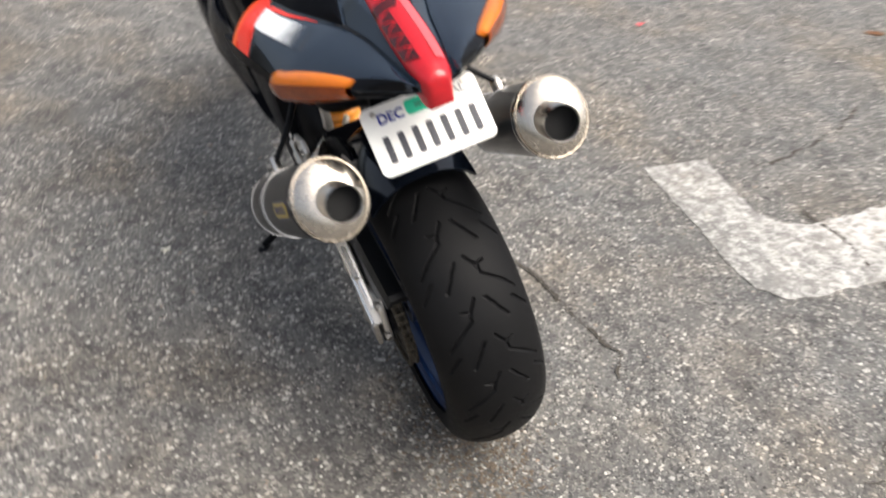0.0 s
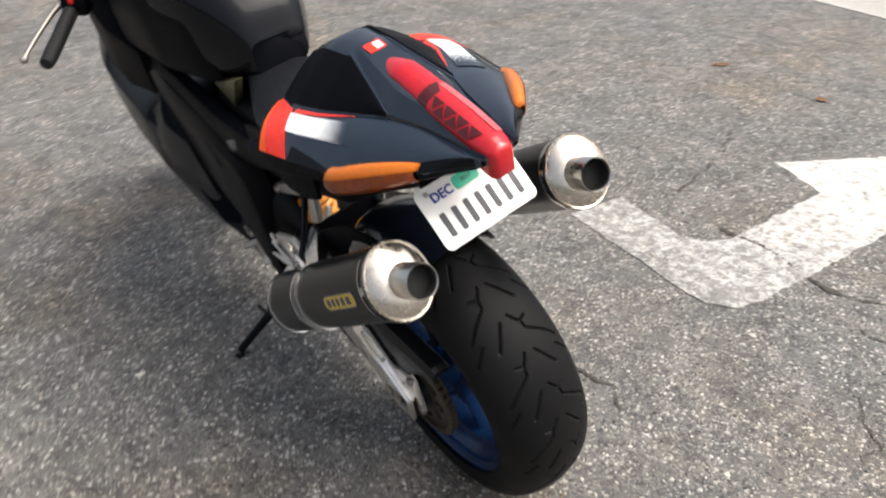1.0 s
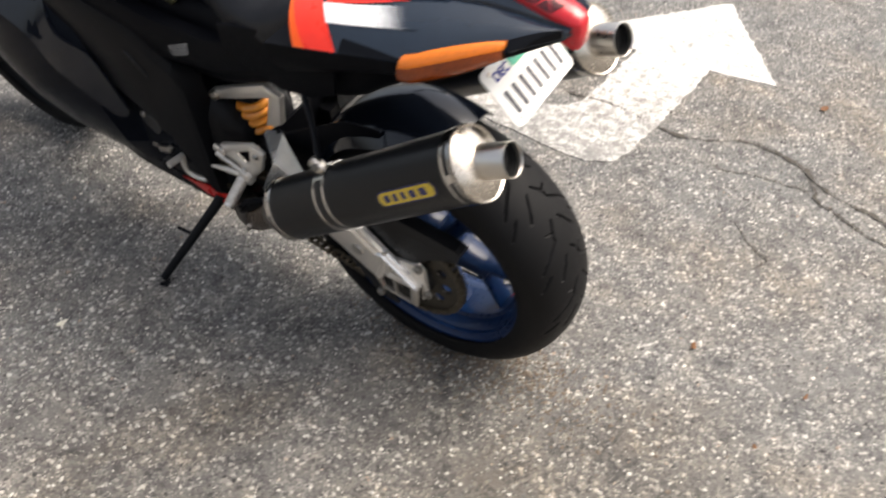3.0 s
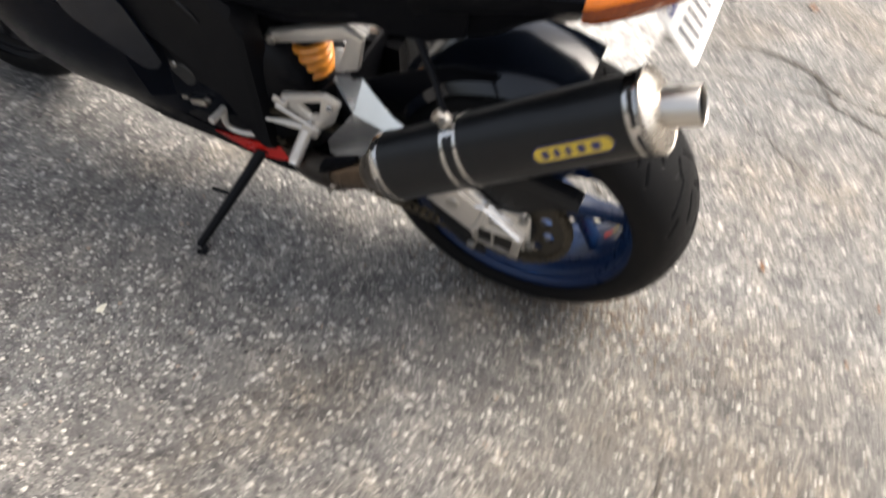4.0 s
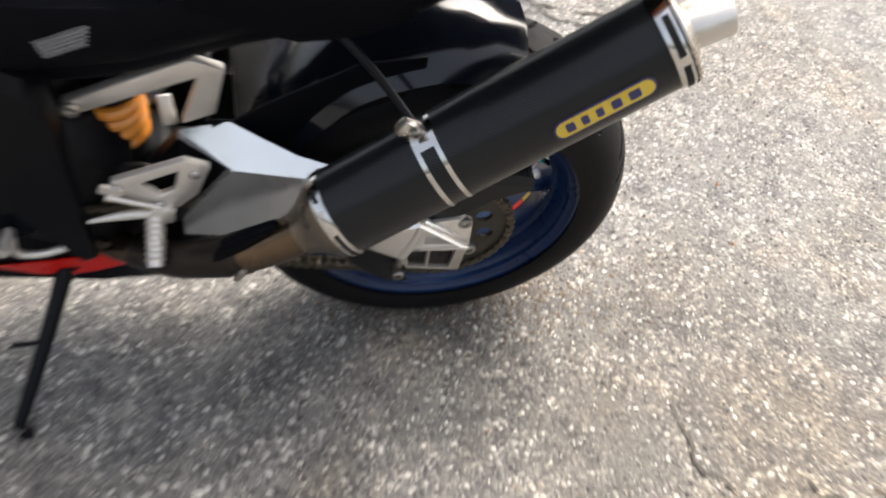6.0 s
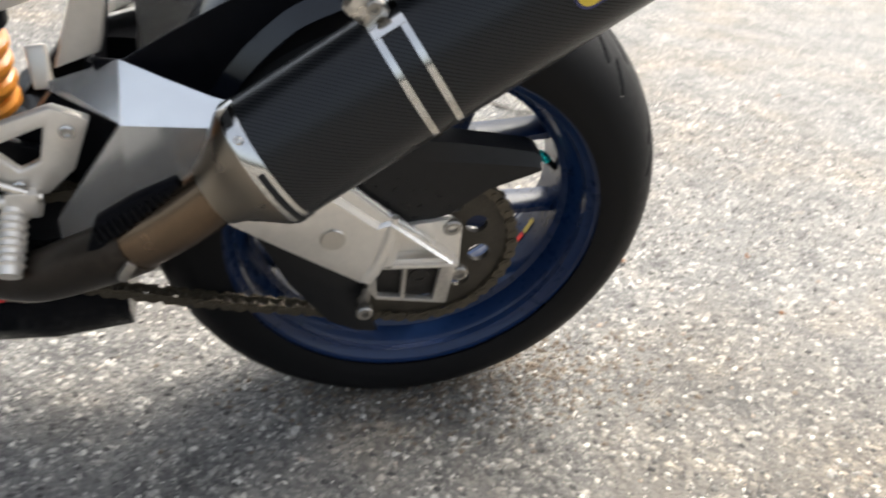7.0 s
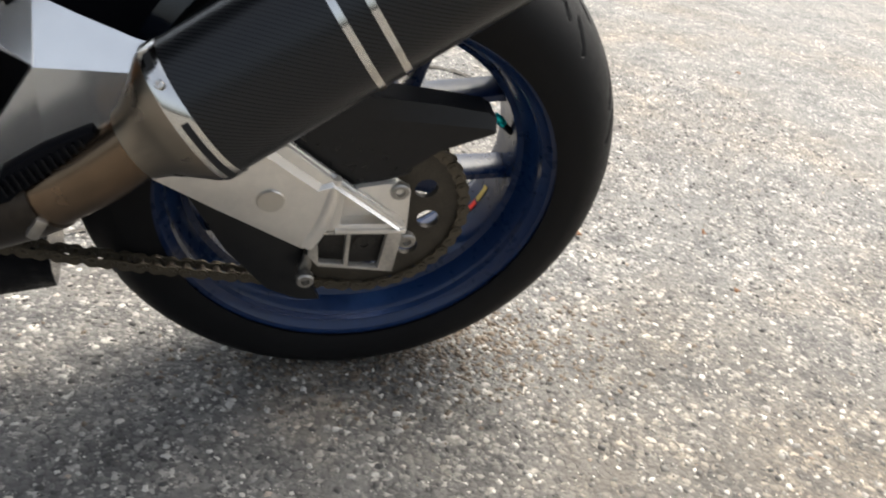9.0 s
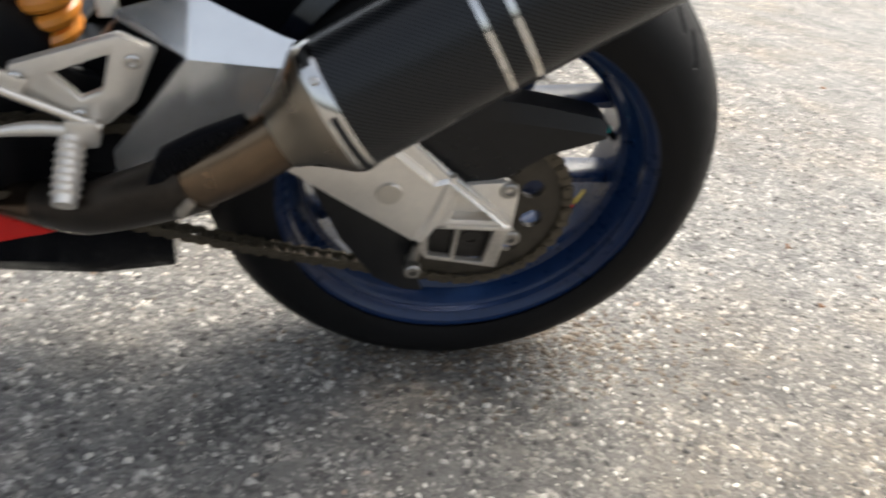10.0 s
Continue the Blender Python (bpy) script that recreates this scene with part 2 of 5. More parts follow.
BLACK_GLOSS = material("black_lacquer", (0.0025, 0.0028, 0.004), 0.14, 0.0, 0.0, 0.2, 14, rough_vary=0.05, spec=0.17)
TANK_GLOSS = material("deep_black_lacquer", (0.003, 0.0035, 0.0055), 0.06, 0.0, 0.08, 0.2, 10, rough_vary=0.03, spec=0.18)
FAIRING_BLACK = material("dark_fairing_lacquer", (0.0040, 0.0052, 0.0085), 0.20, 0.0, 0.0, 0.25, 9, rough_vary=0.06, spec=0.05)
SHOULDER_GLOSS = material("shiny_blue_black_lacquer", (0.0042, 0.0060, 0.0105), 0.14, 0.0, 0.15, 0.2, 9, rough_vary=0.05, spec=0.42)
CAST_DARK = material("dark_cast_sleeve", (0.042, 0.034, 0.027), 0.42, 0.75, 0, 0.4, 40, bump=0.15)
SLATE_GLOSS = material("blue_black_lacquer", (0.0105, 0.018, 0.030), 0.16, 0.0, 0.25, 0.12, 14, coat_rough=0.05, rough_vary=0.05, spec=0.5)
BLACK_SATIN = material("black_plastic", (0.0036, 0.0039, 0.0054), 0.45, vary=0.25, scale=30, bump=0.1, bump_scale=700, spec=0.05)
BLACK_FRAME = material("black_painted_metal", (0.0046, 0.0049, 0.0062), 0.36, 0.0, 0.0, 0.25, 30, spec=0.14)
SEAT_VINYL = material("seat_vinyl", (0.0078, 0.0086, 0.0115), 0.45, vary=0.2, scale=22, bump=0.3, bump_scale=1100, spec=0.32)
ALUMINIUM = material("cast_aluminium", (0.74, 0.695, 0.63), 0.38, 0.65, 0, 0.08, 40, bump=0.1, bump_scale=600)
GRIMY_ALUMINIUM = material("grimy_aluminium", (0.44, 0.405, 0.355), 0.42, 0.6, 0, 0.3, 70, bump=0.12, bump_scale=600)
POLISHED = material("polished_aluminium", (0.86, 0.835, 0.795), 0.20, 0.72, 0, 0.05, 20, rough_vary=0.04)
MIRROR_ALUMINIUM = material("mirror_polished_aluminium", (0.88, 0.862, 0.83), 0.20, 0.80, 0, 0.06, 12, rough_vary=0.05)
GUARD_BLACK = material("matt_guard_plastic", (0.0068, 0.0070, 0.0078), 0.34, vary=0.25, scale=30, bump=0.08, bump_scale=700, spec=0.30)
COVER_GREY = material("dark_cast_cover", (0.040, 0.040, 0.040), 0.36, 0.4, 0, 0.3, 50, bump=0.1)
DULL_BOLT = material("dull_bolt_steel", (0.34, 0.32, 0.29), 0.36, 0.9, 0, 0.25, 60)
STEEL = material("brushed_steel", (0.62, 0.585, 0.53), 0.30, 1.0, 0, 0.05, 14, rough_vary=0.05)
DULL_DARK = material("grimy_axle_metal", (0.030, 0.027, 0.024), 0.45, 0.5, 0, 0.45, 90, bump=0.2)
CHROME = material("bright_steel", (0.62, 0.60, 0.57), 0.14, 1.0, 0, 0.05, 30, rough_vary=0.05)
SATIN_STEEL = material("satin_end_cap", (0.55, 0.50, 0.435), 0.25, 1.0, 0, 0.10, 30, bump=0.015)
HOT_PIPE = material("heat_tinted_pipe", (0.175, 0.124, 0.082), 0.24, 0.95, 0, 0.14, 10, rough_vary=0.05)
SOOT = material("exhaust_soot", (0.006, 0.006, 0.006), 0.95, vary=0.3)
CHAIN_STEEL = material("greasy_chain_steel", (0.080, 0.066, 0.046), 0.42, 0.5, 0, 0.4, 120, bump=0.15)
SPROCKET_STEEL = material("greasy_sprocket_steel", (0.044, 0.037, 0.027), 0.46, 0.4, 0, 0.45, 120, bump=0.2)
SPRING_ORANGE = material("orange_spring_enamel", (0.72, 0.27, 0.035), 0.38, 0, 0.4, 0.12, 40)
RED_PAINT = material("red_enamel", (0.62, 0.012, 0.008), 0.3, 0, 0.3, 0.08, 16)
RED_DECAL = material("red_reflective_decal", (0.90, 0.038, 0.020), 0.32, 0, 0.15, 0.08, 16, spec=0.3)
# the red stripe where light catches its edge, as a colour
LIT_RED = material("lit_red_stripe_edge", (0.92, 0.115, 0.010), 0.35, 0, 0.1, 0.08, 16, spec=0.3)
WHITE_DECAL = material("white_decal", (0.80, 0.81, 0.82), 0.32, 0, 0.6, 0.05, 16)
AMBER = material("amber_lens", (0.60, 0.150, 0.008), 0.14, 0, 0.3, 0.15, 60, spec=0.45)
DARK_AMBER = material("dark_amber_lens", (0.22, 0.040, 0.004), 0.12, 0, 0.3, 0.4, 90, spec=0.45)
CONE_STEEL = material("dull_cone_steel", (0.25, 0.218, 0.178), 0.30, 1.0, 0, 0.06, 14, rough_vary=0.05)
RED_LENS = material("red_lens", (0.44, 0.007, 0.014), 0.11, 0, 0.3, 0.2, 30, spec=0.5)
# paler red that paints a glossy highlight onto the lens
RED_GLINT = material("red_lens_glint", (0.52, 0.09, 0.10), 0.12, 0, 0.4, 0.15, 40, spec=0.5)
DARK_FACET = material("dark_red_lens", (0.065, 0.002, 0.003), 0.10, 0.0, 0.3, 0.3, 60)
PLATE_WHITE = material("plate_enamel", (0.80, 0.79, 0.75), 0.38, 0, 0.3, 0.05, 30)
PLATE_INK = material("plate_black_ink", (0.035, 0.035, 0.045), 0.5, vary=0.2)
PLATE_BLUE = material("plate_blue_ink", (0.010, 0.020, 0.22), 0.5, vary=0.1)
GREEN_STICKER = material("green_sticker", (0.02, 0.46, 0.27), 0.4, vary=0.08)
BADGE_YELLOW = material("badge_yellow", (0.62, 0.44, 0.04), 0.35, 0, 0.3, 0.08, 40)
BADGE_BLUE = material("badge_blue", (0.022, 0.024, 0.10), 0.4, vary=0.1)
OLIVE = material("olive_anodised_plate", (0.13, 0.125, 0.065), 0.4, 0.6, 0, 0.15, 50)
TEAL = material("teal_valve_cap", (0.0, 0.42, 0.45), 0.3, 0.7, 0, 0.05)
GREY_INK = material("grey_print", (0.32, 0.32, 0.32), 0.5, vary=0.1)
PAPER = material("pale_scrap", (0.62, 0.60, 0.50), 0.8, vary=0.15, scale=120)
LEAF_BROWN = material("dry_leaf", (0.16, 0.07, 0.025), 0.8, vary=0.3, scale=100)
STRAW = material("yellow_leaf", (0.62, 0.47, 0.25), 0.8, vary=0.2, scale=100)
PINK = material("pink_petal", (0.62, 0.10, 0.11), 0.6, vary=0.2, scale=100)
CARBON = carbon_material()


def fading_decal():
    """White print that thins out into fine lines towards the rear."""
    m = material("white_fading_print", (0.80, 0.81, 0.82), 0.16, 0, 0.25, 0.05, 16, rough_vary=0.05)
    nt = m.node_tree
    n, lk = nt.nodes, nt.links
    tc = n.new("ShaderNodeTexCoord")
    sp = n.new("ShaderNodeSeparateXYZ")
    lk.new(tc.outputs["UV"], sp.inputs[0])
    saw = n.new("ShaderNodeMath")
    saw.operation = "PINGPONG"
    saw.inputs[1].default_value = 0.04
    lk.new(sp.outputs[1], saw.inputs[0])
    gap = n.new("ShaderNodeMath")
    gap.operation = "MULTIPLY_ADD"
    gap.inputs[1].default_value = 9.0
    lk.new(saw.outputs[0], gap.inputs[0])
    lk.new(sp.outputs[0], gap.inputs[2])
    fade = n.new("ShaderNodeMapRange")
    fade.inputs["From Min"].default_value = 0.80
    fade.inputs["From Max"].default_value = 0.92
    lk.new(gap.outputs[0], fade.inputs["Value"])
    mx = n.new("ShaderNodeMix")
    mx.data_type = "RGBA"
    mx.inputs["A"].default_value = (0.80, 0.81, 0.82, 1)
    mx.inputs["B"].default_value = (0.0105, 0.018, 0.030, 1)
    lk.new(fade.outputs[0], mx.inputs["Factor"])
    lk.new(mx.outputs["Result"], n["Principled BSDF"].inputs["Base Color"])
    return m


WHITE_FADE = fading_decal()


# ---- mesh helpers ----
def mesh(name, verts, faces, smooth=35.0):
    me = bpy.data.meshes.new(name)
    me.from_pydata([tuple(map(float, v)) for v in verts], [], [tuple(map(int, f)) for f in faces])
    me.validate()
    bm = bmesh.new()
    bm.from_mesh(me)
    bmesh.ops.recalc_face_normals(bm, faces=bm.faces)
    bm.to_mesh(me)
    bm.free()
    if smooth:
        me.polygons.foreach_set("use_smooth", [True] * len(me.polygons))
        me.set_sharp_from_angle(angle=radians(smooth))
    return me


def part(name, me, mat, parent=None, label="", m=None):
    """One mesh as one object under its thing or part."""
    ob = new(name, me)
    if mat:
        me.materials.clear()
        me.materials.append(mat)
    if parent:
        ob.parent = parent
    if m is not None:
        ob.matrix_basis = m
    if label:
        tagged(ob, label)
    return ob


def bevelled(me, width, segments=2, angle=30):
    bm = bmesh.new()
    bm.from_mesh(me)
    bmesh.ops.remove_doubles(bm, verts=bm.verts, dist=1e-5)
    edges = [e for e in bm.edges if len(e.link_faces) == 2 and e.calc_face_angle(0) > radians(angle)]
    bmesh.ops.bevel(bm, geom=edges, offset=width, segments=segments, profile=0.5, affect="EDGES", clamp_overlap=True)
    bmesh.ops.recalc_face_normals(bm, faces=bm.faces)
    bm.to_mesh(me)
    bm.free()
    me.polygons.foreach_set("use_smooth", [True] * len(me.polygons))
    me.set_sharp_from_angle(angle=radians(40))
    return me


def box(name, size, bevel=0.003, m=None):
    sx, sy, sz = [s / 2 for s in size]
    v = [(x, y, z) for x in (-sx, sx) for y in (-sy, sy) for z in (-sz, sz)]
    f = [(0, 1, 3, 2), (4, 6, 7, 5), (0, 4, 5, 1), (2, 3, 7, 6), (0, 2, 6, 4), (1, 5, 7, 3)]
    me = mesh(name, v, f)
    if bevel:
        bevelled(me, bevel)
    if m is not None:
        me.transform(m)
    return me


def loft(name, rings, closed=True, caps=True, smooth=35.0):
    """A skin over rings of points, all with the same count."""
    k = len(rings[0])
    v = [p for r in rings for p in r]
    f = []
    for i in range(len(rings) - 1):
        for j in range(k if closed else k - 1):
            a, b = i * k + j, i * k + (j + 1) % k
            f.append((a, b, b + k, a + k))
    if caps and closed:
        f.append(tuple(range(k)))
        f.append(tuple((len(rings) - 1) * k + j for j in range(k)))
    return mesh(name, v, f, smooth)


def spline(points, n):
    """n points of a smooth curve through the given ones."""
    p = np.array(points, float)
    q = np.vstack([2 * p[0] - p[1], p, 2 * p[-1] - p[-2]])
    out = []
    for u in np.linspace(0, len(p) - 1, n):
        i = min(int(u), len(p) - 2)
        t = u - i
        a, b, c, d = q[i], q[i + 1], q[i + 2], q[i + 3]
        out.append(0.5 * (2 * b + (c - a) * t + (2 * a - 5 * b + 4 * c - d) * t * t + (3 * b - a - 3 * c + d) * t ** 3))
    return np.array(out)


def tube(name, points, radius, n=16, steps=None, caps=True):
    """A round bar or pipe along a smooth line; radius may be a list along the points."""
    pts = spline(points, steps) if steps else np.array(points, float)
    rad = np.interp(np.linspace(0, 1, len(pts)), np.linspace(0, 1, len(np.atleast_1d(radius))), np.atleast_1d(radius))
    tan = np.gradient(pts, axis=0)
    tan /= np.linalg.norm(tan, axis=1)[:, None]
    ref = np.array((0.0, 0.0, 1.0)) if abs(tan[0][2]) < 0.9 else np.array((1.0, 0.0, 0.0))
    rings = []
    for p, d, r in zip(pts, tan, rad):
        a = np.cross(d, ref)
        a /= np.linalg.norm(a)
        b = np.cross(a, d)
        ref = b
        rings.append([p + r * (math.cos(w) * a + math.sin(w) * b) for w in np.linspace(0, 2 * math.pi, n, endpoint=False)])
    return loft(name, rings, caps=caps)


def revolve(name, profile, n=96, closed=True, smooth=30.0):
    """A body turned round the x axis; the profile holds (x, radius)."""
    rings = [[(x, r * math.cos(w), r * math.sin(w)) for x, r in profile] for w in np.linspace(0, 2 * math.pi, n, endpoint=False)]
    k = len(profile)
    v = [p for r in rings for p in r]
    f = []
    for i in range(n):
        for j in range(k if closed else k - 1):
            a, b = i * k + j, i * k + (j + 1) % k
            c, d = ((i + 1) % n) * k + j, ((i + 1) % n) * k + (j + 1) % k
            f.append((a, b, d, c))
    return mesh(name, v, f, smooth)


def slab(name, outline, x0, x1, bevel=0.002, holes=()):
    """A plate with an outline in (y, z), from x0 to x1; holes are outlines too."""
    bm = bmesh.new()
    edges = []
    for loop in (outline, *holes):
        vs = [bm.verts.new((x0, y, z)) for y, z in loop]
        edges += [bm.edges.new((vs[i], vs[(i + 1) % len(vs)])) for i in range(len(vs))]
    bmesh.ops.triangle_fill(bm, edges=edges, use_beauty=True)
    flat = list(bm.faces)
    ext = bmesh.ops.extrude_face_region(bm, geom=flat)
    for g in ext["geom"]:
        if isinstance(g, bmesh.types.BMVert):
            g.co.x = x1
    bmesh.ops.recalc_face_normals(bm, faces=bm.faces)
    bmesh.ops.dissolve_limit(bm, angle_limit=radians(1), verts=bm.verts, edges=bm.edges)
    me = bpy.data.meshes.new(name)
    bm.to_mesh(me)
    bm.free()
    if bevel:
        bevelled(me, bevel)
    return me


def bolt(name, length, r, head_r, head_h):
    """A hexagon socket bolt along -x, its head at the far end."""
    prof = [(0, 0.0005), (0, r), (-length, r), (-length, head_r), (-length - head_h * 0.8, head_r), (-length - head_h, head_r * 0.85),
            (-length - head_h, head_r * 0.5), (-length - head_h * 0.4, head_r * 0.45), (-length - head_h * 0.4, 0.0005)]
    return revolve(name, prof, 18)


def text_mesh(name, words, size, depth, bold=0.0):
    cu = bpy.data.curves.new(name, "FONT")
    cu.body = words
    cu.size = size
    cu.extrude = depth
    cu.offset = bold
    cu.align_x, cu.align_y = "CENTER", "CENTER"
    ob = bpy.data.objects.new(name, cu)
    scene.collection.objects.link(ob)
    me = bpy.data.meshes.new_from_object(ob.evaluated_get(bpy.context.evaluated_depsgraph_get()))
    bpy.data.objects.remove(ob)
    return me


def rounded(w, h, r, n=5):
    out = []
    for cx, cy, a0 in ((w / 2 - r, h / 2 - r, 0), (-w / 2 + r, h / 2 - r, 90), (-w / 2 + r, -h / 2 + r, 180), (w / 2 - r, -h / 2 + r, 270)):
        out += [(cx + r * math.cos(radians(a0 + 90 * k / n)), cy + r * math.sin(radians(a0 + 90 * k / n))) for k in range(n + 1)]
    return out


# ---- the ground ----
def ground_sheet():
    n = 40
    s = np.linspace(-1, 1, n + 1)
    ax = np.sign(s) * (np.abs(s) ** 3) * 900
    v = [(x, y, 0) for x in ax for y in ax]
    f = [(i * (n + 1) + j, (i + 1) * (n + 1) + j, (i + 1) * (n + 1) + j + 1, i * (n + 1) + j + 1) for i in range(n) for j in range(n)]
    ob = part("ground", mesh("ground", v, f, 0), ASPHALT)
    return tagged(ob, "worn grey asphalt with pale stone chips and cracks", "asphalt", kind="structure")


def flat_slab(name, outline, z0, z1, mat):
    """A thin coat on the ground with an outline in (x, y)."""
    me = slab(name, outline, z0, z1, 0)
    me.transform(Matrix(((0, 1, 0, 0), (0, 0, 1, 0), (1, 0, 0, 0), (0, 0, 0, 1))))
    return part(name, me, mat)


def ragged(outline, step, amount, seed):
    """The outline with its edges broken into small uneven steps."""
    rng = random.Random(seed)
    out = []
    for (ax, ay), (bx, by) in zip(outline, outline[1:] + outline[:1]):
        k = max(1, int(math.hypot(bx - ax, by - ay) / step))
        for i in range(k):
            t = i / k
            out.append((ax + (bx - ax) * t + rng.uniform(-amount, amount), ay + (by - ay) * t + rng.uniform(-amount, amount)))
    return out


ground_sheet()
bend = [(1.09, -0.03), (1.02, -0.035), (0.93, -0.01), (0.88, 0.05), (0.875, 0.12)]
stem = [(0.93, 0.655), (1.15, 0.635), (1.11, 0.34), (1.135, 0.275), (1.21, 0.235), (1.74, 0.24), (1.82, 0.48), (2.48, 0.10), (1.80, -0.285), (1.755, -0.045), (1.27, -0.04)]
arrow = flat_slab("road_arrow", ragged(stem + bend, 0.022, 0.0065, 3), 0.0005, 0.0035, ROAD_PAINT)
tagged(arrow, "worn white painted turn arrow on the asphalt", "road marking", kind="structure")
gutter = flat_slab("gutter", [(3.86, -30), (5.2, -30), (5.2, 30), (3.90, 30)], 0.0005, 0.006, CONCRETE)
tagged(gutter, "pale concrete strip along the asphalt edge", "gutter", kind="structure")


def crack(points, width, seed):
    """A ragged split: both lips wander on their own and pinch shut here and there."""
    rng = random.Random(seed)
    pts = []
    drift = 0.0
    for (ax, ay), (bx, by) in zip(points, points[1:]):
        run = math.hypot(bx - ax, by - ay)
        k = max(2, int(run / 0.006))
        nx, ny = -(by - ay) / run, (bx - ax) / run
        for i in range(k):
            drift = drift * 0.90 + rng.gauss(0, 0.0028)
            pts.append((ax + (bx - ax) * i / k + nx * drift, ay + (by - ay) * i / k + ny * drift))
    pts.append(points[-1])
    v, f = [], []
    swell = 0.5
    for i, (x, y) in enumerate(pts):
        x0, y0 = pts[max(0, i - 1)]
        x1, y1 = pts[min(len(pts) - 1, i + 1)]
        d = math.hypot(x1 - x0, y1 - y0) or 1
        swell = min(1.0, max(0.08, swell + rng.gauss(0.0, 0.22)))
        end = min(1, (i + 1) / 8, (len(pts) - i) / 8)
        wa, wb = (width * swell * rng.uniform(0.3, 0.8) * end for _ in range(2))
        nx, ny = -(y1 - y0) / d, (x1 - x0) / d
        v += [(x + nx * wa, y + ny * wa, 0.0042), (x - nx * wb, y - ny * wb, 0.0042)]
        if i:
            f.append((2 * i - 2, 2 * i - 1, 2 * i + 1, 2 * i))
    ob = part("crack", mesh("crack", v, f, 0), CRACK)
    return tagged(ob, "thin dark crack running through the asphalt", "crack", kind="structure")


crack([(0.31, 0.42), (0.34, 0.34), (0.36, 0.15), (0.405, -0.04), (0.37, -0.10), (0.375, -0.13)], 0.0110, 1)
crack([(1.25, 0.334), (1.271, 0.212), (1.279, 0.11), (1.257, 0.017), (1.221, -0.098), (1.25, -0.20), (1.319, -0.337), (1.316, -0.426), (1.283, -0.52), (1.216, -0.556), (1.188, -0.612), (1.168, -0.675), (1.10, -0.86)], 0.0200, 2)
crack([(1.236, -0.534), (1.109, -0.603), (1.084, -0.656), (1.058, -0.704), (0.95, -0.93)], 0.0120, 7)
crack([(1.111, -0.238), (1.095, -0.315), (1.133, -0.386), (1.144, -0.514), (1.146, -0.561), (1.21, -0.557)], 0.0055, 8)
crack([(0.883, -0.389), (0.787, -0.487), (0.746, -0.546), (0.67, -0.523)], 0.0042, 9)
crack([(1.24, 0.53), (1.435, 0.577), (1.6, 0.62), (1.76, 0.67), (2.0, 0.8)], 0.0110, 3)
crack([(-0.588, -0.141), (-0.575, -0.206), (-0.566, -0.305), (-0.551, -0.395), (-0.539, -0.435), (-0.548, -0.472), (-0.547, -0.539), (-0.537, -0.607), (-0.56, -0.69), (-0.60, -0.85)], 0.0100, 4)
crack([(-0.539, -0.435), (-0.503, -0.438), (-0.476, -0.435), (-0.466, -0.402), (-0.43, -0.402), (-0.384, -0.418), (-0.347, -0.414), (-0.276, -0.412)], 0.0055, 5)
crack([(-0.468, -0.567), (-0.513, -0.591), (-0.543, -0.611), (-0.574, -0.626)], 0.0060, 6)


def stone_chips(name, count, x0, x1, y0, y1, seed, label, mat=None, heap=False):
    """Broken stones half sunk in the asphalt: low flat-topped blocks with five uneven sides, in one mesh."""
    rng = np.random.default_rng(seed)
    c = np.stack([rng.uniform(x0, x1, count), rng.uniform(y0, y1, count)], -1)
    if heap:
        c = np.stack([rng.normal((x0 + x1) / 2, (x1 - x0) / 4, count), rng.normal((y0 + y1) / 2, (y1 - y0) / 4, count)], -1)
    size = 0.0014 + 0.0054 * rng.random(count) ** 2.6
    turn = rng.uniform(0, 2 * math.pi, count)
    long = rng.uniform(0.55, 1.0, count)
    tip = rng.normal(0, 0.16, (2, count))
    rise = size * rng.uniform(0.10, 0.42, count)
    sides = 5
    rows = []
    angles = [2 * math.pi * k / sides + rng.uniform(-0.42, 0.42, count) for k in range(sides)]
    reach = [rng.uniform(0.72, 1.15, count) for k in range(sides)]
    for top in (0, 1):
        for a, r in zip(angles, reach):
            w = size * r * (0.80 if top else 1.0)
            p, q = w * np.cos(a), w * np.sin(a) * long
            rows.append(np.stack([c[:, 0] + p * np.cos(turn) - q * np.sin(turn), c[:, 1] + p * np.sin(turn) + q * np.cos(turn),
                                  np.maximum(0.0003, rise + tip[0] * p + tip[1] * q) if top else np.full(count, -0.0004)], -1))
    V = np.stack(rows, 1).reshape(-1, 3)
    base = (np.arange(count) * 2 * sides)[:, None]
    quads = np.concatenate([base + np.array([k, (k + 1) % sides, sides + (k + 1) % sides, sides + k]) for k in range(sides)])
    tops = base + np.arange(sides, 2 * sides)
    me = bpy.data.meshes.new(name)
    me.vertices.add(len(V))
    me.vertices.foreach_set("co", V.ravel())
    loops = np.concatenate([quads.ravel(), tops.ravel()]).astype(np.int32)
    starts = np.concatenate([np.arange(len(quads)) * 4, quads.size + np.arange(count) * sides]).astype(np.int32)
    me.loops.add(len(loops))
    me.loops.foreach_set("vertex_index", loops)
    me.polygons.add(len(starts))
    me.polygons.foreach_set("loop_start", starts)
    me.update(calc_edges=True)
    ob = part(name, me, mat or STONE)
    return tagged(ob, label, "gravel", kind="stuff")


stone_chips("stone_chips", 54000, -1.25, 1.35, -1.35, 1.45, 5, "pale and dark stone chips set in the asphalt")
stone_chips("stone_chips", 26000, 1.35, 2.75, -1.0, 1.8, 15, "stone chips in the asphalt round the painted arrow")
stone_chips("dirt_crumbs", 260, -0.60, -0.51, -0.74, -0.63, 9, "brown dirt crumbs lying in the crack", SOIL, True)
stone_chips("soil_crumbs", 2600, -0.16, 0.10, -0.42, 0.16, 6, "brown soil crumbs on the asphalt by the tyre", SOIL, True)

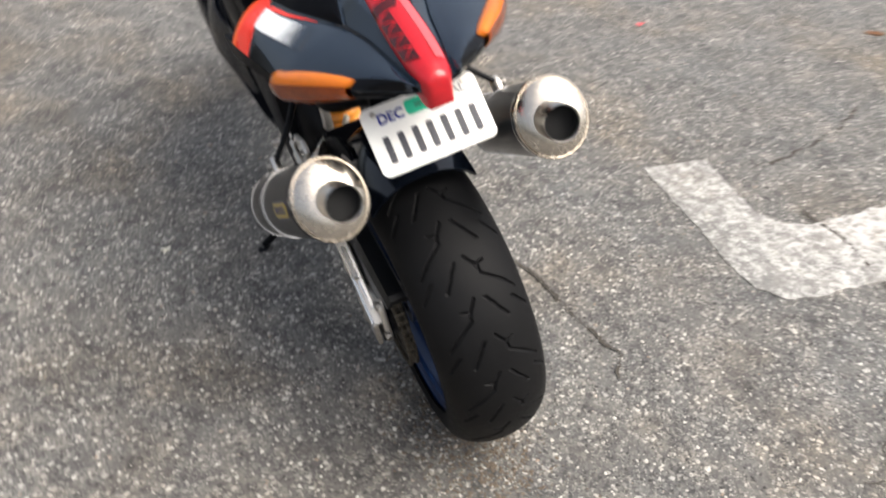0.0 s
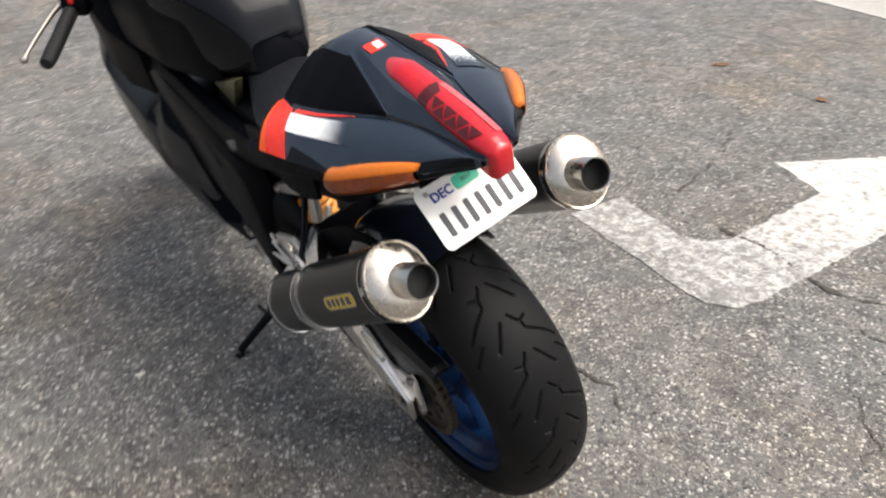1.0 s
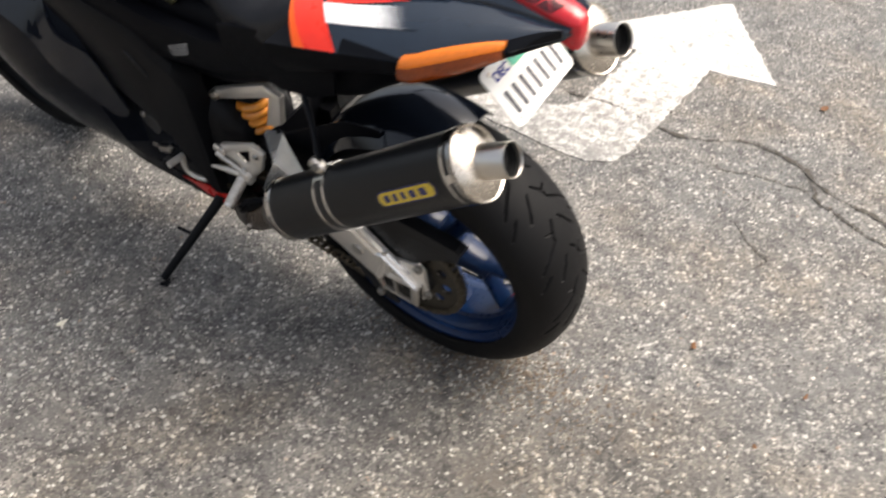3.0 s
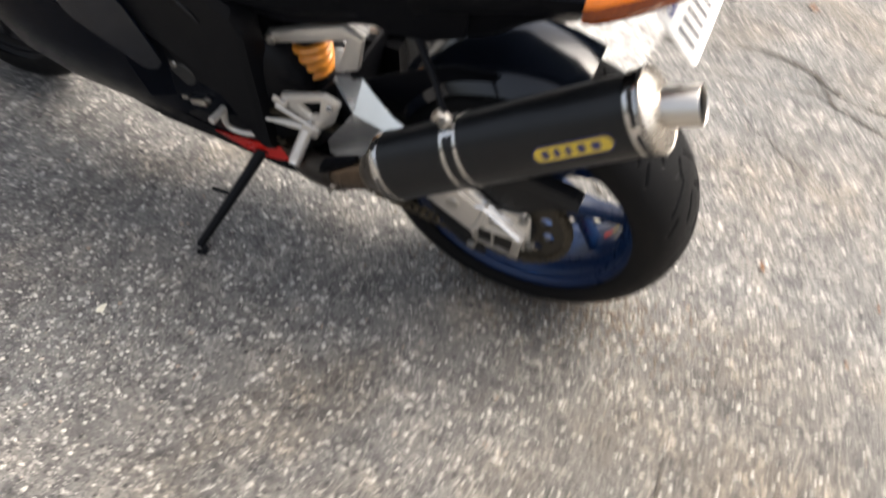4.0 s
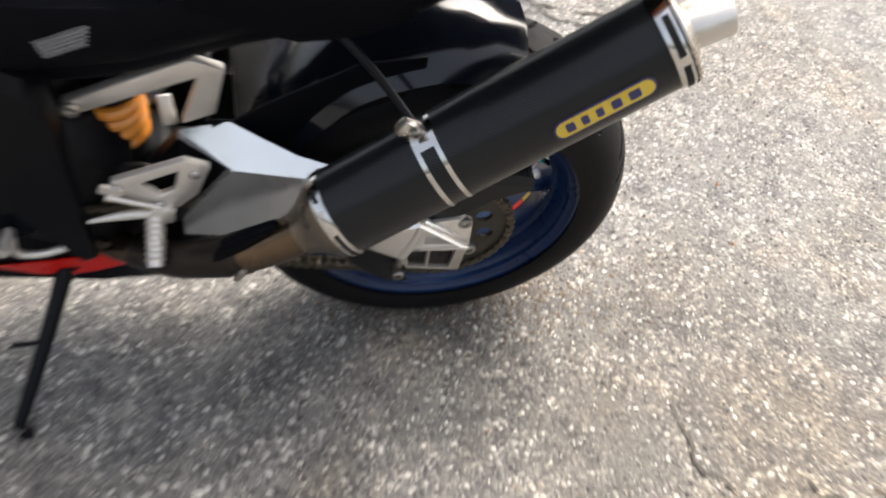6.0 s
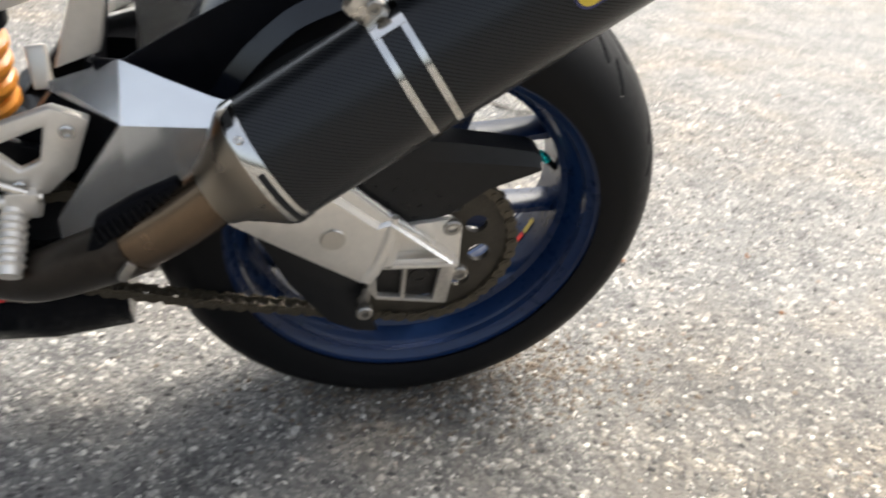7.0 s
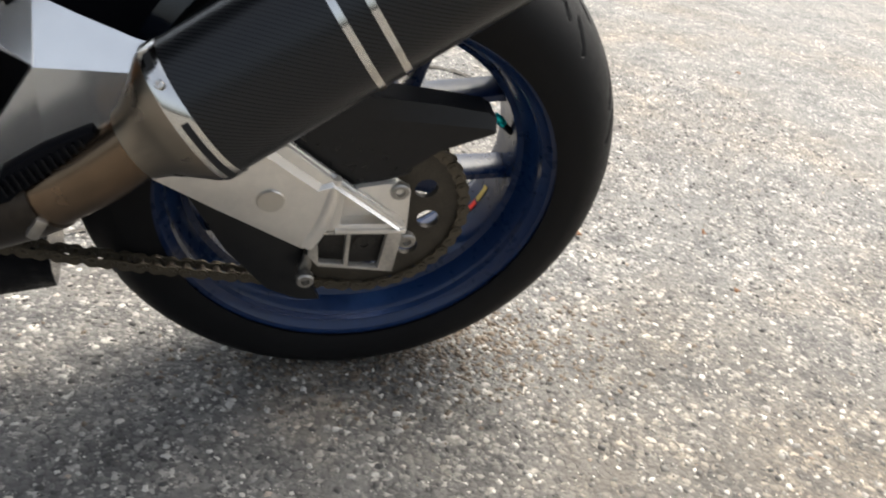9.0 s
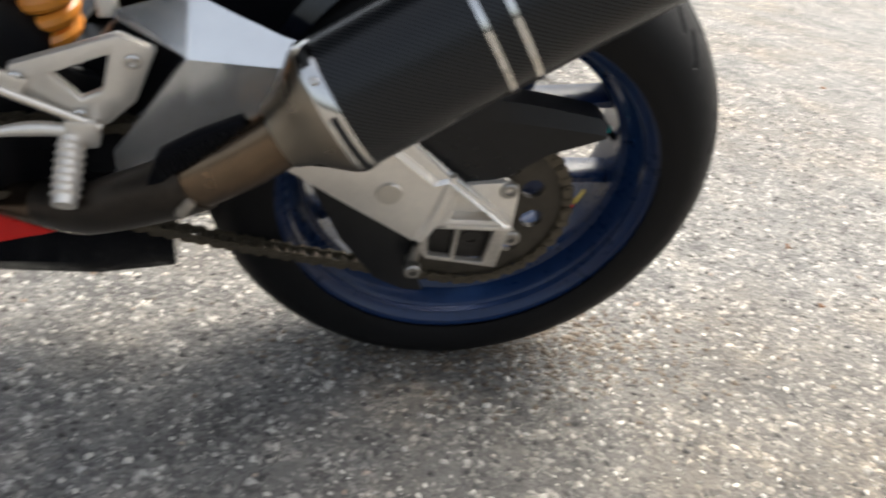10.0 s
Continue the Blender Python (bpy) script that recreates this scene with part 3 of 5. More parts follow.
# ---- the motorcycle ----
LEAN_ANGLE = 14.24
bike = new("motorcycle")
bike.empty_display_size = 0.2
bike.matrix_basis = pose(-0.0615, 0.0, 0.3075, 0, -LEAN_ANGLE, 0)
tagged(bike, "black and red sports motorcycle leaning on its side stand", "motorcycle")


def groove_depth(u, v, pitch):
    """How deep the tread is cut at the places u round and v across the tyre (metres)."""
    lines = [
        [(0.000, 0.006), (0.020, 0.020), (0.034, 0.022)], [(0.034, 0.022), (0.062, 0.058), (0.078, 0.074)],
        [(0.020, 0.020), (0.014, 0.034)], [(0.074, 0.014), (0.118, 0.042)], [(0.092, 0.062), (0.120, 0.088)],
    ]
    best = np.full(u.shape, 1.0)
    for side in (1, -1):
        uu = u + (0 if side == 1 else pitch * 0.5)
        for line in lines:
            for (a0, b0), (a1, b1) in zip(line, line[1:]):
                for k in (-1, 0, 1):
                    w = (uu % pitch) - k * pitch
                    du, dv = a1 - a0, (b1 - b0)
                    vv = v * side
                    t = np.clip(((w - a0) * du + (vv - b0) * dv) / (du * du + dv * dv), 0, 1)
                    best = np.minimum(best, np.hypot(w - a0 - t * du, vv - b0 - t * dv))
    return np.clip((0.0022 - best) / 0.0008, 0, 1) * 0.0042


def tyre_mesh(name, outer, half, rim_r, around, grooves=True):
    """A road tyre: round crown cut by slanting grooves, sidewalls down to the rim."""
    crown_n = 90
    ang = np.linspace(-1, 1, crown_n + 1)
    rb = outer * 0.2
    cx = half * np.sin(ang * radians(86))
    cr = outer - rb + rb * np.cos(ang * radians(86))
    arc = np.concatenate([[0], np.cumsum(np.hypot(np.diff(cx), np.diff(cr)))])
    arc -= arc[-1] / 2
    wall = [(half * 1.0, outer - rb * 1.12), (half * 0.985, outer - rb * 1.3), (half * 0.955, outer - rb * 1.42), (half * 0.95, outer - rb * 1.44), (half * 0.90, rim_r + 0.012), (half * 0.86, rim_r), (half * 0.72, rim_r - 0.008)]
    px = np.concatenate([[-w[0] for w in reversed(wall)], cx, [w[0] for w in wall]])
    pr = np.concatenate([[w[1] for w in reversed(wall)], cr, [w[1] for w in wall]])
    pv = np.concatenate([np.full(len(wall), -1.0), arc, np.full(len(wall), 1.0)])
    th = np.linspace(0, 2 * math.pi, around, endpoint=False)
    TH, PX = np.meshgrid(th, px, indexing="ij")
    _, PR = np.meshgrid(th, pr, indexing="ij")
    _, PV = np.meshgrid(th, pv, indexing="ij")
    if grooves:
        pitch = 2 * math.pi * outer / 14
        PR = PR - groove_depth(TH * outer, PV, pitch)
    V = np.stack([PX, PR * np.cos(TH), PR * np.sin(TH)], -1).reshape(-1, 3)
    k = len(px)
    i, j = np.meshgrid(np.arange(around), np.arange(k), indexing="ij")
    a = i * k + j
    b = i * k + (j + 1) % k
    c = ((i + 1) % around) * k + (j + 1) % k
    d = ((i + 1) % around) * k + j
    F = np.stack([a, b, c, d], -1).reshape(-1, 4)
    me = bpy.data.meshes.new(name)
    me.vertices.add(len(V))
    me.vertices.foreach_set("co", V.ravel())
    me.loops.add(F.size)
    me.loops.foreach_set("vertex_index", F.ravel().astype(np.int32))
    me.polygons.add(len(F))
    me.polygons.foreach_set("loop_start", np.arange(0, F.size, 4, dtype=np.int32))
    me.update(calc_edges=True)
    me.flip_normals()
    me.polygons.foreach_set("use_smooth", [True] * len(F))
    me.set_sharp_from_angle(angle=radians(38))
    return me


def patch(name, fn, us, vs, thick):
    """A thin curved sheet: fn(u, v, lift)."""
    k = len(vs)
    top = [fn(u, v, thick) for u in us for v in vs]
    low = [fn(u, v, 0.0) for u in us for v in vs]
    f = []
    o = len(top)
    for i in range(len(us) - 1):
        for j in range(k - 1):
            a = i * k + j
            f += [(a, a + 1, a + k + 1, a + k), (o + a, o + a + k, o + a + k + 1, o + a + 1)]
    rim = [j for j in range(k)] + [i * k + k - 1 for i in range(1, len(us))] + [(len(us) - 1) * k + j for j in range(k - 2, -1, -1)] + [i * k for i in range(len(us) - 2, 0, -1)]
    for a, b in zip(rim, rim[1:] + rim[:1]):
        f.append((a, b, o + b, o + a))
    me = mesh(name, top + low, f, 40)
    uv = me.uv_layers.new(name="UV")
    for lp in me.loops:
        q = lp.vertex_index % o
        uv.data[lp.index].uv = ((q // k) / (len(us) - 1), (q % k) / (k - 1))
    return me


def rim_mesh(half):
    h = half
    one = [(h, 0.2245), (h - 0.003, 0.2290), (h - 0.010, 0.228), (h - 0.014, 0.220), (h - 0.03, 0.213), (h * 0.42, 0.200)]
    two = [(h * 0.36, 0.189), (h * 0.44, 0.190), (h * 0.50, 0.197), (h - 0.022, 0.2045), (h - 0.018, 0.2085), (h - 0.010, 0.2100), (h - 0.006, 0.2160), (h - 0.002, 0.2190)]
    prof = [(-x, r) for x, r in one] + one[::-1] + two[::-1] + [(-x, r) for x, r in two]
    return revolve("rim", prof, 128)


def spoke_mesh(name, a0, r0, a1, r1, w0, w1, d0, d1):
    """One blade from the radius r0 at a0 degrees to r1 at a1, angles from straight back upwards."""
    p0 = np.array((0, -r0 * math.cos(radians(a0)), r0 * math.sin(radians(a0))))
    p1 = np.array((0, -r1 * math.cos(radians(a1)), r1 * math.sin(radians(a1))))
    run = (p1 - p0) / np.linalg.norm(p1 - p0)
    n = np.array((0, -run[2], run[1]))
    x = np.array((1.0, 0, 0))
    rings = []
    for t in np.linspace(0, 1, 7):
        flare = 0.5 * (2 * t - 1) ** 4
        w, d = (w0 + (w1 - w0) * t) * (1 + flare), d0 + (d1 - d0) * t
        c = p0 + (p1 - p0) * t
        rings.append([c + p * d * x + q * w * n for p, q in ((-1, -0.7), (-0.86, -1), (0.86, -1), (1, -0.7), (1, 0.7), (0.86, 1), (-0.86, 1), (-1, 0.7))])
    return loft(name, rings, smooth=50)


def wheel(name, label, centre, half, tyre_half, outer, hub_half, turn=0.0, grooves=True, around=900, paint=None):
    paint = paint or BLUE_RIM
    rim = part(name, rim_mesh(half), paint, bike, label, m=pose(*centre, turn, 0, 0))
    part("tyre", tyre_mesh("tyre", outer, tyre_half, 0.2245, around, grooves), RUBBER, rim, "black rubber sport tyre with slanting grooves")
    hub = revolve("hub", [(-hub_half, 0.018), (-hub_half, 0.040), (-hub_half * 0.6, 0.046), (hub_half * 0.6, 0.046), (hub_half, 0.040), (hub_half, 0.018)], 40)
    part("hub", hub, paint, rim)
    for k in range(5):
        c = -16 + 72 * k
        part("spoke", spoke_mesh("spoke", c, 0.036, c, 0.118, 0.017, 0.012, 0.034, 0.026), paint, rim)
        for a0, a1 in ((4, 11.5), (-4, -26)):
            part("spoke_branch", spoke_mesh("spoke_branch", c + a0, 0.104, c + a1, 0.194, 0.0058, 0.0050, 0.022, 0.020), paint, rim)
    return rim


rear = wheel("rear_wheel", "blue enamelled rear wheel with paired spokes", (0, 0, 0), 0.084, 0.095, 0.312, 0.075)
valve = part("valve_stem", tube("valve_stem", [(-0.015, -0.184, 0.045), (-0.02, -0.166, 0.062)], 0.0042, 10), BLACK_FRAME, rear)
part("valve_cap", tube("valve_cap", [(-0.02, -0.168, 0.060), (-0.022, -0.156, 0.074)], [0.0055, 0.0055, 0.003], 10, 6), TEAL, rear, "teal valve cap")
front = wheel("front_wheel", "dark front wheel with black tyre", (0.075, 1.42, -0.0365), 0.05, 0.06, 0.297, 0.05, 20, False, 160, BLACK_FRAME)


def sprocket_mesh():
    """A toothed plate pierced by ten round holes."""
    n = 43
    edge = []
    for k in range(n):
        for da, r in ((0.0, 0.1110), (0.22, 0.1095), (0.42, 0.1050), (0.58, 0.1050), (0.78, 0.1095)):
            a = 2 * math.pi * (k + da) / n
            edge.append((r * math.cos(a), r * math.sin(a)))
    holes = [[(0.040 * math.cos(a), 0.040 * math.sin(a)) for a in np.linspace(0, 2 * math.pi, 32, endpoint=False)]]
    for k in range(10):
        w = radians(151 - 36 * k)
        holes.append([(0.0715 * math.cos(w) + 0.0130 * math.cos(a), 0.0715 * math.sin(w) + 0.0130 * math.sin(a)) for a in np.linspace(0, 2 * math.pi, 22, endpoint=False)])
    return slab("sprocket", edge, -0.0035, 0.0035, 0, holes)


part("sprocket", sprocket_mesh(), SPROCKET_STEEL, rear, "greasy brown steel sprocket with round holes", m=pose(-0.105, 0, 0))
carrier = revolve("sprocket_carrier", [(-0.118, 0.02), (-0.118, 0.040), (-0.108, 0.048), (-0.085, 0.048), (-0.085, 0.02)], 40)
part("sprocket_carrier", carrier, BLACK_FRAME, rear)
for a0, a1, mat in ((-33, -25, RED_DECAL), (-24, -17, BADGE_YELLOW)):
    def band(u, v, l, p=a0, q=a1):
        a = radians(p + (q - p) * u)
        r = 0.1882 - l
        return (0.001 + 0.008 * v, -r * math.cos(a), r * math.sin(a))

    part("rim_decal", patch("rim_decal", band, np.linspace(0, 1, 6), np.linspace(0, 1, 3), 0.0006), mat, rear, "small coloured decal")

# ---- chain ----
R1, C2, R2 = 0.1085, np.array((0.500, 0.040)), 0.041
dist = float(np.linalg.norm(C2))
base = math.atan2(C2[1], C2[0])
tilt = math.acos((R1 - R2) / dist)


def chain_point(s):
    """Place and heading at the length s along the chain's loop, in (y, z)."""
    a_top, a_low = base + tilt, base - tilt
    run = math.sqrt(dist ** 2 - (R1 - R2) ** 2)
    wrap1 = R1 * (2 * math.pi - 2 * tilt)
    wrap2 = R2 * 2 * tilt
    p1t = R1 * np.array((math.cos(a_top), math.sin(a_top)))
    p2t = C2 + R2 * np.array((math.cos(a_top), math.sin(a_top)))
    p1l = R1 * np.array((math.cos(a_low), math.sin(a_low)))
    p2l = C2 + R2 * np.array((math.cos(a_low), math.sin(a_low)))
    s %= 2 * run + wrap1 + wrap2
    if s < run:
        d = (p2t - p1t) / run
        return p1t + d * s, math.atan2(d[1], d[0])
    s -= run
    if s < wrap2:
        a = a_top - s / R2
        return C2 + R2 * np.array((math.cos(a), math.sin(a))), a - math.pi / 2
    s -= wrap2
    if s < run:
        d = (p1l - p2l) / run
        sag = 0.012 * math.sin(math.pi * s / run)
        return p2l + d * s - np.array((0, sag)), math.atan2(d[1], d[0])
    s -= run
    a = a_low - s / R1
    return R1 * np.array((math.cos(a), math.sin(a))), a - math.pi / 2


def link_mesh(name, gap, waist):
    """Two waisted side plates and their pins."""
    pl = 0.01588
    out = []
    for k in range(8):
        a = radians(90 + 180 * k / 7)
        out.append((-pl / 2 + 0.0072 * math.cos(a), 0.0072 * math.sin(a)))
    out.append((0, -waist))
    for k in range(8):
        a = radians(-90 + 180 * k / 7)
        out.append((pl / 2 + 0.0072 * math.cos(a), 0.0072 * math.sin(a)))
    out.append((0, waist))
    v, f = [], []
    for x0, x1 in ((-gap - 0.002, -gap), (gap, gap + 0.002)):
        o = len(v)
        k = len(out)
        v += [(x0, y, z) for y, z in out] + [(x1, y, z) for y, z in out]
        f += [tuple(o + i for i in range(k)), tuple(o + k + i for i in range(k))]
        f += [(o + i, o + (i + 1) % k, o + k + (i + 1) % k, o + k + i) for i in range(k)]
    for cy in (-pl / 2, pl / 2):
        o = len(v)
        v += [(x, cy + 0.0042 * math.cos(radians(60 * k)), 0.0042 * math.sin(radians(60 * k))) for x in (-gap - 0.0034, gap + 0.0034) for k in range(6)]
        f += [tuple(o + i for i in range(6)), tuple(o + 6 + i for i in range(6))] + [(o + i, o + (i + 1) % 6, o + 6 + (i + 1) % 6, o + 6 + i) for i in range(6)]
    me = mesh(name, v, f, 30)
    me.materials.append(CHAIN_STEEL)
    return me


chain = part("chain", link_mesh("chain", 0.0042, 0.005), CHAIN_STEEL, bike, "greasy brown drive chain")
wide_link, narrow_link = link_mesh("link", 0.0066, 0.005), link_mesh("link", 0.0042, 0.005)
loop_len = 2 * math.sqrt(dist ** 2 - (R1 - R2) ** 2) + R1 * (2 * math.pi - 2 * tilt) + R2 * 2 * tilt
n_links = int(loop_len / 0.01588 / 2) * 2
for k in range(n_links):
    (cy, cz), a = chain_point(k * loop_len / n_links)
    m = pose(-0.105, cy, cz, math.degrees(a), 0, 0)
    if k == 0:
        chain.matrix_basis = m
        link_root = m.inverted()
        continue
    ob = new("link", wide_link if k % 2 else narrow_link)
    ob.parent = chain
    ob.matrix_basis = link_root @ m

# ---- swing arm ----
arm = part("swingarm", slab("swingarm", [(0.215, 0.088), (0.150, 0.096), (0.128, 0.104), (0.094, 0.127), (0.044, 0.084), (-0.032, 0.026), (-0.030, 0.020), (0.050, 0.020), (0.058, 0.010), (0.071, -0.004), (0.111, 0.021), (0.16, 0.052)], -0.163, -0.146, 0.003, holes=[[(0.034, 0.066), (-0.014, 0.030), (0.036, 0.029)]]),
           ALUMINIUM, bike, "bare aluminium swing arm with polished front part")

arm.location = (0.0155, -0.0015, -0.012)
arm.scale = (1.0, 1.02, 1.02)


def arm_front(side):
    """The polished box of the arm ahead of the wheel, facets on top and outside."""
    rings = []
    for y, xo, zo, xi, zi, zb in ((0.185, 0.170, 0.203, 0.152, 0.215, 0.125), (0.222, 0.157, 0.198, 0.138, 0.217, 0.100), (0.265, 0.144, 0.191, 0.112, 0.221, 0.065), (0.305, 0.131, 0.184, 0.086, 0.225, 0.035)):
        rings.append([(side * x, y, z) for x, z in ((xi - 0.006, zb), (xo - 0.006, zb), (xo, zb + 0.005), (xo, zo - 0.0018), (xo - 0.0018, zo), (xi, zi), (xi - 0.006, zi - 0.05))])
    return loft("arm_box", rings, smooth=7)


FRONT = pose(-0.0155, -0.004, 0.008)
part("arm_box", arm_front(-1), MIRROR_ALUMINIUM, arm, "polished aluminium arm box", m=FRONT)
part("arm_box", arm_front(1), MIRROR_ALUMINIUM, arm, m=FRONT)
for s in (-1, 1):
    brow = loft("arm_brow", [[(s * x, y, z) for x, z in ((xo, zo), (xi, zi), (xi - 0.006, zi - 0.02), (xo - 0.006, zo - 0.006))] for y, xo, zo, xi, zi in ((0.3045, 0.131, 0.184, 0.086, 0.225), (0.371, 0.078, 0.187, 0.068, 0.191))], smooth=7)
    part("arm_brow", brow, MIRROR_ALUMINIUM, arm, m=FRONT)
    cheek = loft("arm_cheek", [[(s * x, y, z) for x, z in ((xo, zt), (xo, zb), (xo - 0.012, zb), (xo - 0.012, zt))] for y, xo, zt, zb in ((0.3045, 0.131, 0.182, 0.037), (0.376, 0.118, 0.066, 0.030))], smooth=7)
    part("arm_cheek", cheek, MIRROR_ALUMINIUM, arm, m=FRONT)
    # black here paints the dark reflection on the arm's polished forward face
    neck = loft("arm_neck", [[(s * x, y, z) for x, z in ((0.05, zb), (xo, zb), (xo, zo), (0.05, zo))] for y, xo, zo, zb in ((0.304, 0.121, 0.176, 0.03), (0.372, 0.070, 0.178, 0.02), (0.43, 0.075, 0.10, 0.0), (0.54, 0.085, 0.06, -0.02))], smooth=20)
    part("arm_neck", neck, BLACK_FRAME, arm, m=FRONT)
right_arm = slab("right_arm", [(0.20, 0.07), (0.09, 0.11), (-0.04, 0.03), (-0.05, -0.03), (0.06, -0.03), (0.14, 0.0)], 0.128, 0.160, 0.003)
part("right_arm", right_arm, ALUMINIUM, arm, m=pose(-0.033, 0, 0.008))
part("cross_tube", tube("cross_tube", [(-0.10, 0.40, 0.07), (0.10, 0.40, 0.07)], 0.05, 24), BLACK_FRAME, arm)
ridge_rows = []
for y, z, w in ((0.140, 0.166, 0.020), (0.096, 0.130, 0.020), (0.050, 0.0915, 0.019), (0.044, 0.0865, 0.006), (-0.033, 0.024, 0.005)):
    ridge_rows.append([(-0.150, y, z), (-0.1550, y, z), (-0.1675, y + 0.634 * w, z - 0.774 * w), (-0.160, y + 0.634 * (w + 0.003), z - 0.774 * (w + 0.003))])
part("ridge", loft("ridge", ridge_rows, smooth=10), POLISHED, arm, "bright machined chamfer")
part("pocket_bar", box("pocket_bar", (0.014, 0.074, 0.005), 0.0015), ALUMINIUM, arm, m=pose(-0.160, 0.004, 0.0225))
part("pocket_wall", tube("pocket_wall", [(-0.158, 0.044, 0.086), (-0.160, 0.047, 0.060), (-0.160, 0.054, 0.030), (-0.158, 0.066, 0.000)], [0.006, 0.007, 0.008, 0.009], 12, 14), ALUMINIUM, arm)
part("dot", revolve("dot", [(-0.1668, 0.0005), (-0.1668, 0.0125), (-0.1655, 0.0135), (-0.160, 0.0135), (-0.160, 0.0005)], 32), STEEL, arm, "dull round cap", m=pose(0, 0.106, 0.063))
part("dropout_plate", slab("dropout_plate", [(0.037, 0.062), (0.015, 0.067), (-0.020, 0.072), (-0.036, 0.062), (-0.040, 0.0), (-0.032, -0.030), (0.045, -0.030), (0.045, 0.02)], -0.1480, -0.136, 0.002), ALUMINIUM, arm)
part("axle_box", slab("axle_box", [(0.062, 0.020), (-0.030, 0.020), (-0.026, -0.036), (0.055, -0.026), (0.066, -0.010)], -0.166, -0.157, 0.0015,
                      holes=[[(0.058, 0.0185), (0.0285, 0.0185), (0.0275, -0.0245), (0.054, -0.0215)], [(0.024, 0.0185), (-0.014, 0.0185), (-0.010, -0.0305), (0.023, -0.027)]]), GRIMY_ALUMINIUM, arm, "grimy aluminium axle box")
part("axle_nut", revolve("axle_nut", [(-0.155, 0.005), (-0.155, 0.012), (-0.146, 0.0155), (-0.130, 0.0155), (-0.130, 0.005)], 32, smooth=30), DULL_DARK, arm, m=pose(0, 0.006, -0.004))
part("axle_block", box("axle_block", (0.021, 0.090, 0.054), 0.002), DULL_DARK, arm, m=pose(-0.1430, 0.018, -0.006))
for y, z, ln in ((-0.024, 0.062, 0.004), (-0.041, -0.006, 0.004)):
    part("guard_bolt", bolt("guard_bolt", ln, 0.008, 0.0100, 0.007), DULL_BOLT, arm, m=pose(-0.141, y, z))
part("adjuster_screw", tube("adjuster_screw", [(-0.150, 0.062, -0.020), (-0.150, 0.066, -0.052)], 0.006, 12), DULL_BOLT, arm)
part("paddock_bobbin", bolt("paddock_bobbin", 0.018, 0.006, 0.0095, 0.010), DULL_BOLT, arm, m=pose(-0.140, 0.066, -0.047))
guard = loft("chain_guard", [[(-0.1345, y, zm), (-0.1265, y, zt), (-0.098, y, zt), (-0.094, y, zt - 0.006), (-0.094, y, zt - 0.012), (-0.122, y, zt - 0.008), (-0.1285, y, zm - 0.003), (-0.1285, y, zb), (-0.1345, y, zb)]
                             for y, zt, zm, zb in ((0.20, 0.172, 0.145, 0.09), (0.10, 0.168, 0.143, 0.075), (0.026, 0.163, 0.142, 0.054), (-0.02, 0.159, 0.140, 0.070), (-0.061, 0.154, 0.137, 0.104), (-0.106, 0.147, 0.133, 0.123), (-0.116, 0.141, 0.131, 0.128))], smooth=20)
part("chain_guard", guard, GUARD_BLACK, bike, "matt black chain guard", m=pose(0.008, -0.001, -0.006))
fin = slab("lower_chain_guard", [(0.190, 0.050), (0.103, 0.013), (0.063, -0.030), (0.068, -0.055), (0.044, -0.110), (0.070, -0.108), (0.105, -0.090), (0.150, -0.030)], -0.134, -0.126, 0.002)
part("lower_chain_guard", fin, GUARD_BLACK, bike, "matt black shark fin guard", m=pose(0.008, -0.001, -0.006))


# ---- exhausts ----
def along(y):
    """A place on the left silencer's axis."""
    return np.array((-0.1955 - 0.14 * y, y, 0.3224 - 0.6685 * y))


AX = np.array((0.14, -1.0, 0.6685))
AX /= np.linalg.norm(AX)
AU = np.array((1.0, 0, 0)) - AX * AX[0]
AU /= np.linalg.norm(AU)
AV = np.cross(AX, AU)
AV *= 1 if AV[2] > 0 else -1


def section(y, ra, rb, off=0.0, n=48, shift=0.0):
    """An oval ring across the silencer; off: along its axis."""
    c = along(y) + AX * off + AV * shift
    return [c + ra * math.cos(w) * AU + rb * math.sin(w) * AV for w in np.linspace(0, 2 * math.pi, n, endpoint=False)]


def shell(name, rows, n=48, caps=True, smooth=30.0):
    return loft(name, [section(y, a, b, o, n) for y, a, b, o in rows], caps=caps, smooth=smooth)


def arc_band(name, y, off0, off1, r_add, w0, w1, n=40):
    """A strip of sheet wrapped on the silencer between the angles w0 and w1 (degrees)."""
    rings = []
    for w in np.linspace(radians(w0), radians(w1), n):
        d = math.cos(w) * AU * 0.0545 + math.sin(w) * AV * 0.0605
        nrm = d / np.linalg.norm(d)
        c = along(y)
        rings.append([c + AX * o + d + nrm * r for o, r in ((off0, -0.002), (off0, r_add), (off1, r_add), (off1, -0.002))])
    return loft(name, rings)


